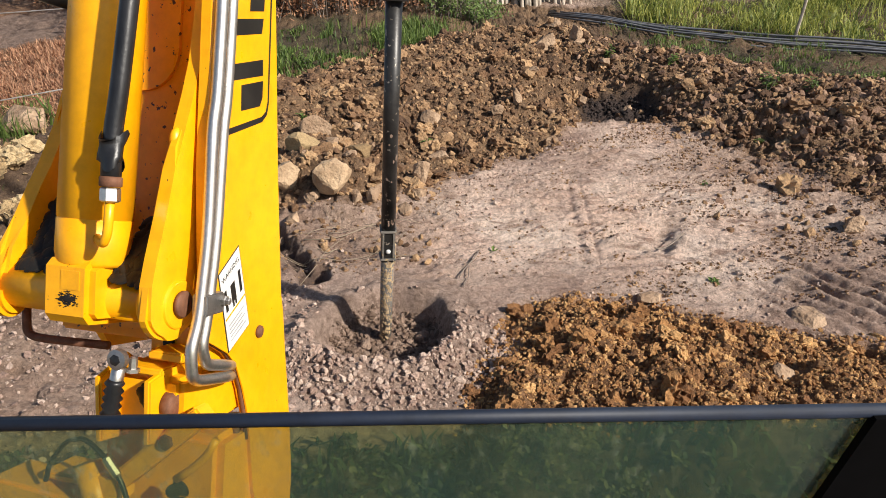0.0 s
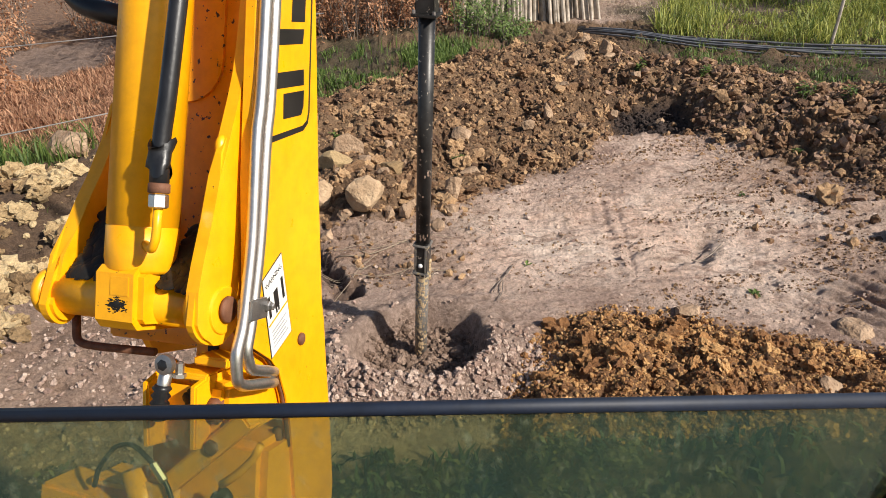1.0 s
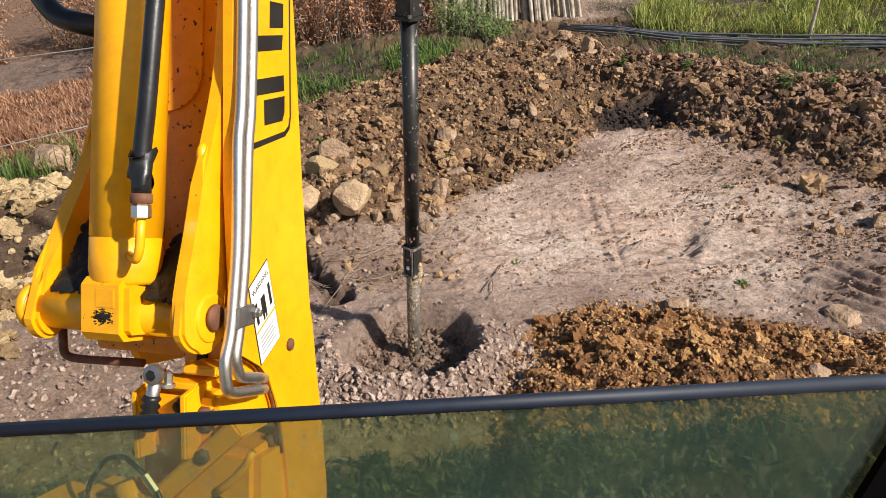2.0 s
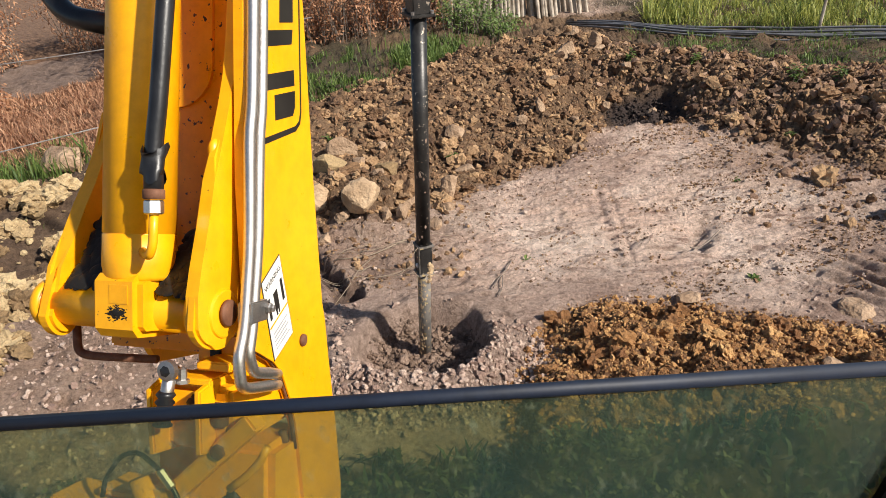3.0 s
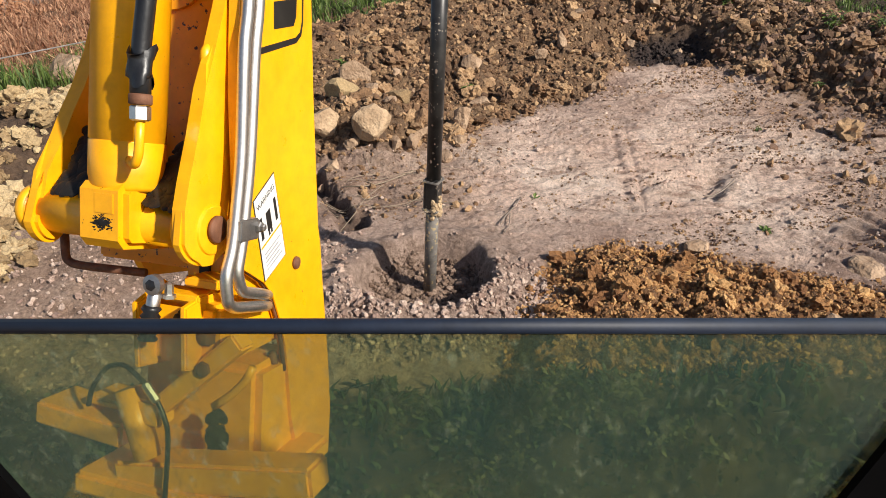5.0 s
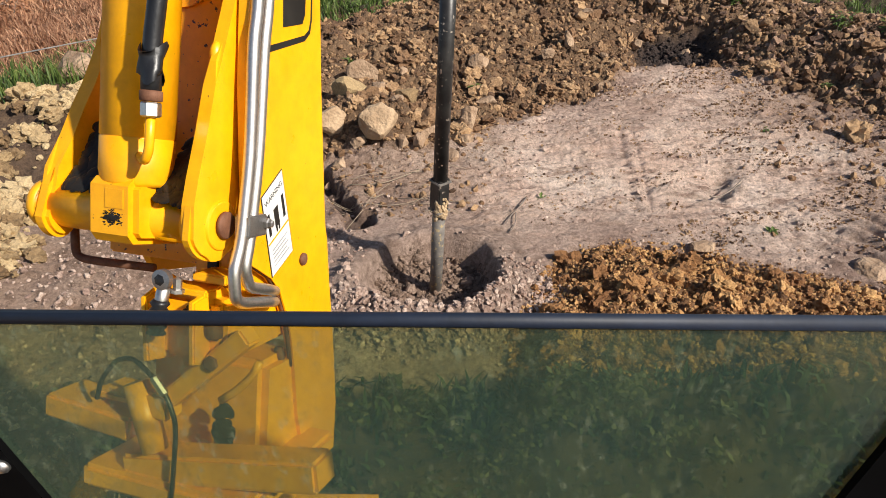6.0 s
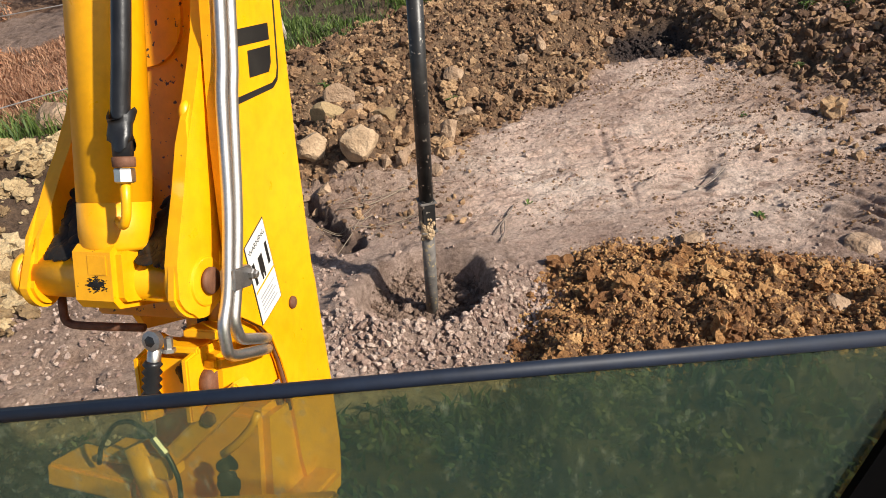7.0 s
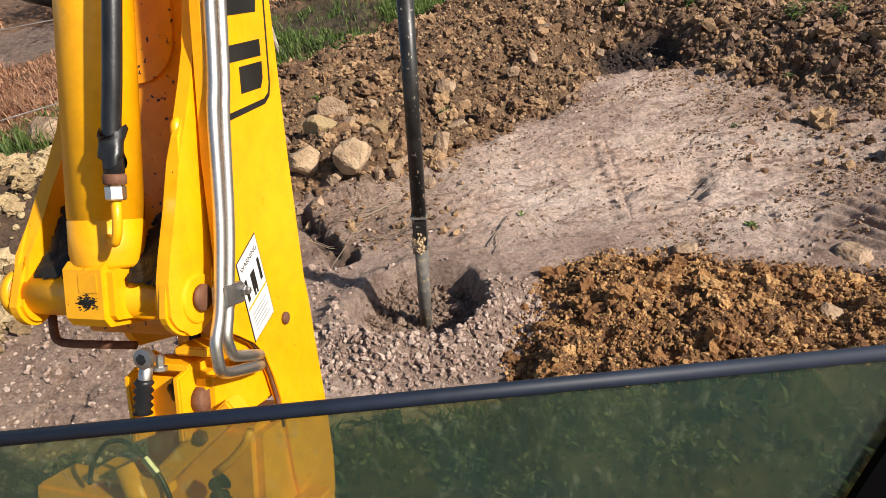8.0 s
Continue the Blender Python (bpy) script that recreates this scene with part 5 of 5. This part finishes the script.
def build_plants():
    def behind(x, y):
        ridge = np.interp(x, RIDGE_X, RIDGE_Y)
        return (y > ridge + 0.6) * 1.0

    s = sow(17000, (-3.6, 7.2), (0.9, 11.2), lambda x, y: behind(x, y) * (1 - 0.9 * smooth((x + 0.2) / 0.5)) * np.where(fractal(x, y, 0.6, 101, 3) > -0.02, 1, 0.05), 31)
    blades("grass", s, 0.24, 0.008, GRASS, "short green grass behind the spoil bank", "grass", 0.9, 32)
    s = sow(12000, (1.8, 6.6), (8.0, 10.4), lambda x, y: behind(x, y) * smooth((x - 2.2) / 0.8) * np.where(fractal(x, y, 0.7, 103, 3) > -0.02, 1, 0.1), 33)
    blades("grass", s, 0.14, 0.006, GRASS, "short green grass beside the black pipes", "grass", 1.0, 34)

    def by_digger(x, y):
        return (y < np.interp(x, NEAR_X, NEAR_Y) - 0.06) * np.where(fractal(x, y, 0.5, 111, 3) > -0.1, 1, 0.25)

    s = sow(22000, (-2.6, 0.7), (3.2, 2.4), by_digger, 45)
    blades("low_weeds", s, 0.12, 0.014, DARK_WEED, "low green weeds close behind the digger", "weeds", 1.2, 46)

    s = sow(260, (-2.4, 0.8), (3.0, 2.3), by_digger, 47)
    leaf_clumps("leafy_weeds", s, 0.075, 0.13, 0.030, 46, WEED_LIT, "clumps of small dusty olive leaves behind the digger", "weeds", 48)

    def meadow(x, y):
        line = np.interp(x, (1.9, 3.5, 4.83, 5.7, 8), (11.65, 10.0, 9.3, 8.8, 7.6)) + 0.38
        return ((y > line) & (x > 2.75 + 0.35 * (y - 10.5))) * np.where(fractal(x, y, 1.2, 105, 2) > -0.3, 1, 0.3)

    s = sow(34000, (3.0, 7.0), (12.0, 16.5), meadow, 35)
    blades("meadow", s, 0.50, 0.008, GRASS_LIT, "tall sunlit yellow-green grass", "grass", 1.5, 36, droop=0.5)
    s = sow(2200, (-6.4, 5.6), (-4.0, 7.4), lambda x, y: np.where(fractal(x, y, 0.8, 107, 3) > -0.05, 1, 0.05), 37)
    blades("grass", s, 0.38, 0.008, GRASS, "green grass tufts beside a fence", "grass", 0.9, 38)
    s = sow(900, (-5.4, 3.6), (-2.6, 5.2), lambda x, y: np.where(fractal(x, y, 0.6, 109, 3) > 0.12, 1, 0.0), 39)
    blades("grass", s, 0.16, 0.006, GRASS, "sparse green grass among yellow clods", "grass", 1.0, 40)
    s = sow(52000, (-11.0, 6.8), (-3.2, 12.6), lambda x, y: np.where(np.hypot((x + 7.6) / 1.5, (y - 12.2) / 2.2) < 1, 0.0, 0.85), 41)
    blades("dry_straw", s, 0.40, 0.008, DRY_STRAW, "matted red-brown dry grass and bracken", "dry grass", 1.6, 42, droop=0.7)
    s = sow(3000, (2.2, 11.2), (5.0, 14.5), lambda x, y: (y > 12.9 - (x - 2.2) * 0.8) * 0.6, 43)
    blades("straw_litter", s, 0.12, 0.008, STRAWY, "pale straw litter beside the pole stack", "straw", 2.0, 44, droop=0.9)

    for x, y, w, h, n, seed, mat, lab in (
            (0.25, 12.0, 0.9, 0.85, 70, 1, LEAF, "fresh green leafy bush by the pole stack"),
            (0.75, 11.5, 0.6, 0.45, 45, 2, LEAF, "low bush with fresh green leaves"),
            (-0.6, 13.2, 1.6, 2.2, 90, 3, DRY, "dry brown thicket of tangled stems"),
            (-1.9, 13.0, 1.8, 2.4, 110, 4, DRY, "dry brown thicket of tangled stems"),
            (-3.2, 12.6, 1.8, 2.3, 110, 5, DRY, "dry red-brown thicket of dead leaves"),
            (-4.6, 12.0, 1.6, 2.2, 110, 6, DRY, "dry red-brown thicket of dead leaves"),
            (-6.1, 13.6, 1.4, 2.4, 90, 7, DRY, "dry red-brown bracken beside a path"),
            (-8.6, 10.6, 2.0, 1.9, 130, 8, DRY, "dry red-brown bracken beside a path"),
            (-7.3, 9.0, 1.6, 0.9, 100, 9, DRY, "low dry red-brown bracken by the fence"),
            (-9.8, 13.0, 2.4, 2.8, 130, 10, DRY, "dry red-brown bracken beside a path"),
            (-7.4, 15.4, 2.6, 2.8, 120, 11, DRY, "dry red-brown bracken beside a path"),
            (-4.3, 14.6, 2.2, 2.9, 110, 12, DRY, "dry brown thicket of tangled stems"),
            (-1.4, 15.2, 2.6, 3.0, 120, 13, DRY, "dry brown thicket of tangled stems"),
            (1.2, 15.4, 2.2, 2.6, 110, 14, DRY, "dry brown thicket of tangled stems"),
            (6.2, 13.0, 1.0, 1.3, 60, 15, LEAF, "dark green bush in tall grass")):
        bush(x, y, w, h, n, seed, lab, mat, 0.075 if mat is DRY else 0.065, 0.55, 70 if mat is DRY else 30)
    for x, y, t, n, seed in ((-0.15, 5.97, 0.10, 5, 1), (3.32, 6.61, 0.20, 9, 2), (2.62, 7.5, 0.16, 9, 3), (2.0, 7.96, 0.16, 8, 4), (0.35, 4.1, 0.03, 4, 5), (1.75, 3.62, 0.035, 4, 6),
                             (-1.35, 6.3, 0.10, 6, 7), (3.0, 5.9, 0.06, 6, 8), (2.2, 5.1, 0.04, 5, 9), (-2.2, 8.2, 0.22, 14, 10), (-1.7, 8.6, 0.2, 12, 11), (-0.2, 9.0, 0.18, 10, 12), (3.7, 6.5, 0.18, 7, 13)):
        weed(x, y, t, n, seed, "small green weed growing in turned earth")


def build_clutter():
    stick(ground_path([(1.477, 4.019), (1.56, 4.09), (1.66, 4.16), (1.745, 4.235)], 0.035), 0.006, "pale bare stick lying across a rut")
    stick(ground_path([(0.245, 4.06), (0.20, 3.93), (0.13, 3.84), (0.10, 3.74)], 0.015), 0.0045, "forked dry twig on trodden earth", material=TWIG)
    stick(ground_path([(0.17, 3.87), (0.16, 3.74), (0.125, 3.63)], 0.012), 0.0035, "forked dry twig on trodden earth", material=TWIG)
    rng = random.Random(21)
    for k in range(16):
        x, y = rng.uniform(-1.1, -0.35), rng.uniform(4.0, 4.6)
        a = rng.gauss(0.25, 0.5)
        L = rng.uniform(0.12, 0.32)
        p = [(x + L * f * math.cos(a) + rng.gauss(0, 0.02), y + L * f * math.sin(a) + rng.gauss(0, 0.02)) for f in (-1, -0.3, 0.4, 1)]
        stick(ground_path(p, 0.022), rng.uniform(0.0015, 0.003), "thin pale dry root on trodden earth", "dry_root", STRAWY)
    stick(ground_path([(-1.04, 4.33), (-0.8, 4.36), (-0.53, 4.52)], 0.02), 0.004, "thin pale dry root on trodden earth", "dry_root", STRAWY)

    # stack of fence poles leaning together
    stack = thing("pole_stack", "stack of weathered grey fence poles leaning upright", "pole stack", at=(1.12, 13.0, height(1.12, 13.0)))
    rng = random.Random(5)
    for k in range(92):
        x = -0.95 + 1.9 * k / 91 + rng.gauss(0, 0.03)
        y = rng.uniform(-0.25, 0.25)
        lean = 0.10 * x + rng.gauss(0, 0.03)
        part("pole", tube([(x * 1.35, y - 0.15, -0.05), (x * 1.2 + lean * 0.3, y * 0.6, 0.9), (x + lean, y * 0.3 + 0.12, 1.7 + rng.uniform(-0.2, 0.2))], rng.uniform(0.026, 0.042), 8), WOOD, stack)

    # bundle of black water pipe on the grass
    bundle = thing("pipe_bundle", "bundle of long black plastic pipes lying on grass", "pipes", at=(0, 0, 0))
    for k in range(7):
        o = 0.095 * (k - 3) + rng.gauss(0, 0.012)
        pts = []
        for f in np.linspace(0, 1, 9):
            x = 1.9 + 5.6 * f
            y = float(np.interp(x, (1.9, 3.5, 4.83, 5.7, 8), (11.65, 10.0, 9.3, 8.8, 7.6))) + o + 0.05 * math.sin(5 * f + k)
            pts.append((x, y, height(x, y) + 0.03 + 0.03 * (k % 2)))
        part("pipe", tube(rounded(pts, 3), 0.015, 8), POLY, bundle, "", True)

    # fence at the side
    fence = thing("wire_fence", "leaning wooden stake with two rusty fence wires", "fence", at=(-5.14, 6.3, 0.0))
    for x, y, t in ((0, 0, 0.66), (2.9, 2.5, 0.9), (-3.0, -2.6, 0.9)):
        part("stake", tube([(x, y, -0.05), (x - 0.03, y, t * 0.5), (x - 0.09, y + 0.02, t)], [0.03, 0.029, 0.026], 8), WOOD, fence)
    part("wire", tube([(-3.0, -2.6, 0.42), (-0.05, 0.0, 0.40), (1.05, 0.9, 0.38), (2.9, 2.5, 0.42)], 0.007, 6), WIRE, fence)
    part("wire", tube([(-3.6, 1.2, 0.97), (-1.25, 1.98, 0.95), (0.46, 2.44, 0.95), (3.2, 3.2, 0.97)], 0.007, 6), WIRE, fence)
    part("stake", tube([(-1.5, 1.9, -0.05), (-1.52, 1.9, 1.05)], 0.03, 8), WOOD, fence)
    post = tagged(part("fence_post", tube([(4.97, 9.5, 0.05), (5.02, 9.52, 0.5), (5.08, 9.55, 1.2)], 0.022, 8), WOOD, None, "thin grey fence post in tall grass"), category="post")
    return post


build_ground()
build_machine()
SHAFT_THING = build_shaft()
build_stones()
build_clods()
build_plants()
build_clutter()


# ---- motion ----
def motions():
    """The shaft turns clockwise at 384 degrees a second, wobbling in its hole and sinking slowly."""
    rows = []
    for k in range(41):
        t = k * 0.2
        turn = t / 0.9375
        x = -0.362 + 0.018 * math.cos(math.tau * (turn - 0.45))
        y = 3.262 + 0.066 * math.cos(math.tau * (turn - 0.1))
        lean_y = -1.6 * math.cos(math.tau * (turn - 0.1))
        rows.append((t, pose(x, y, -0.155 - 0.005 * t, -lean_y, 5.3, 0) @ pose(0, 0, 0, 0, 0, 8 - 384 * t)))
    walk(SHAFT_THING, rows)


motions()
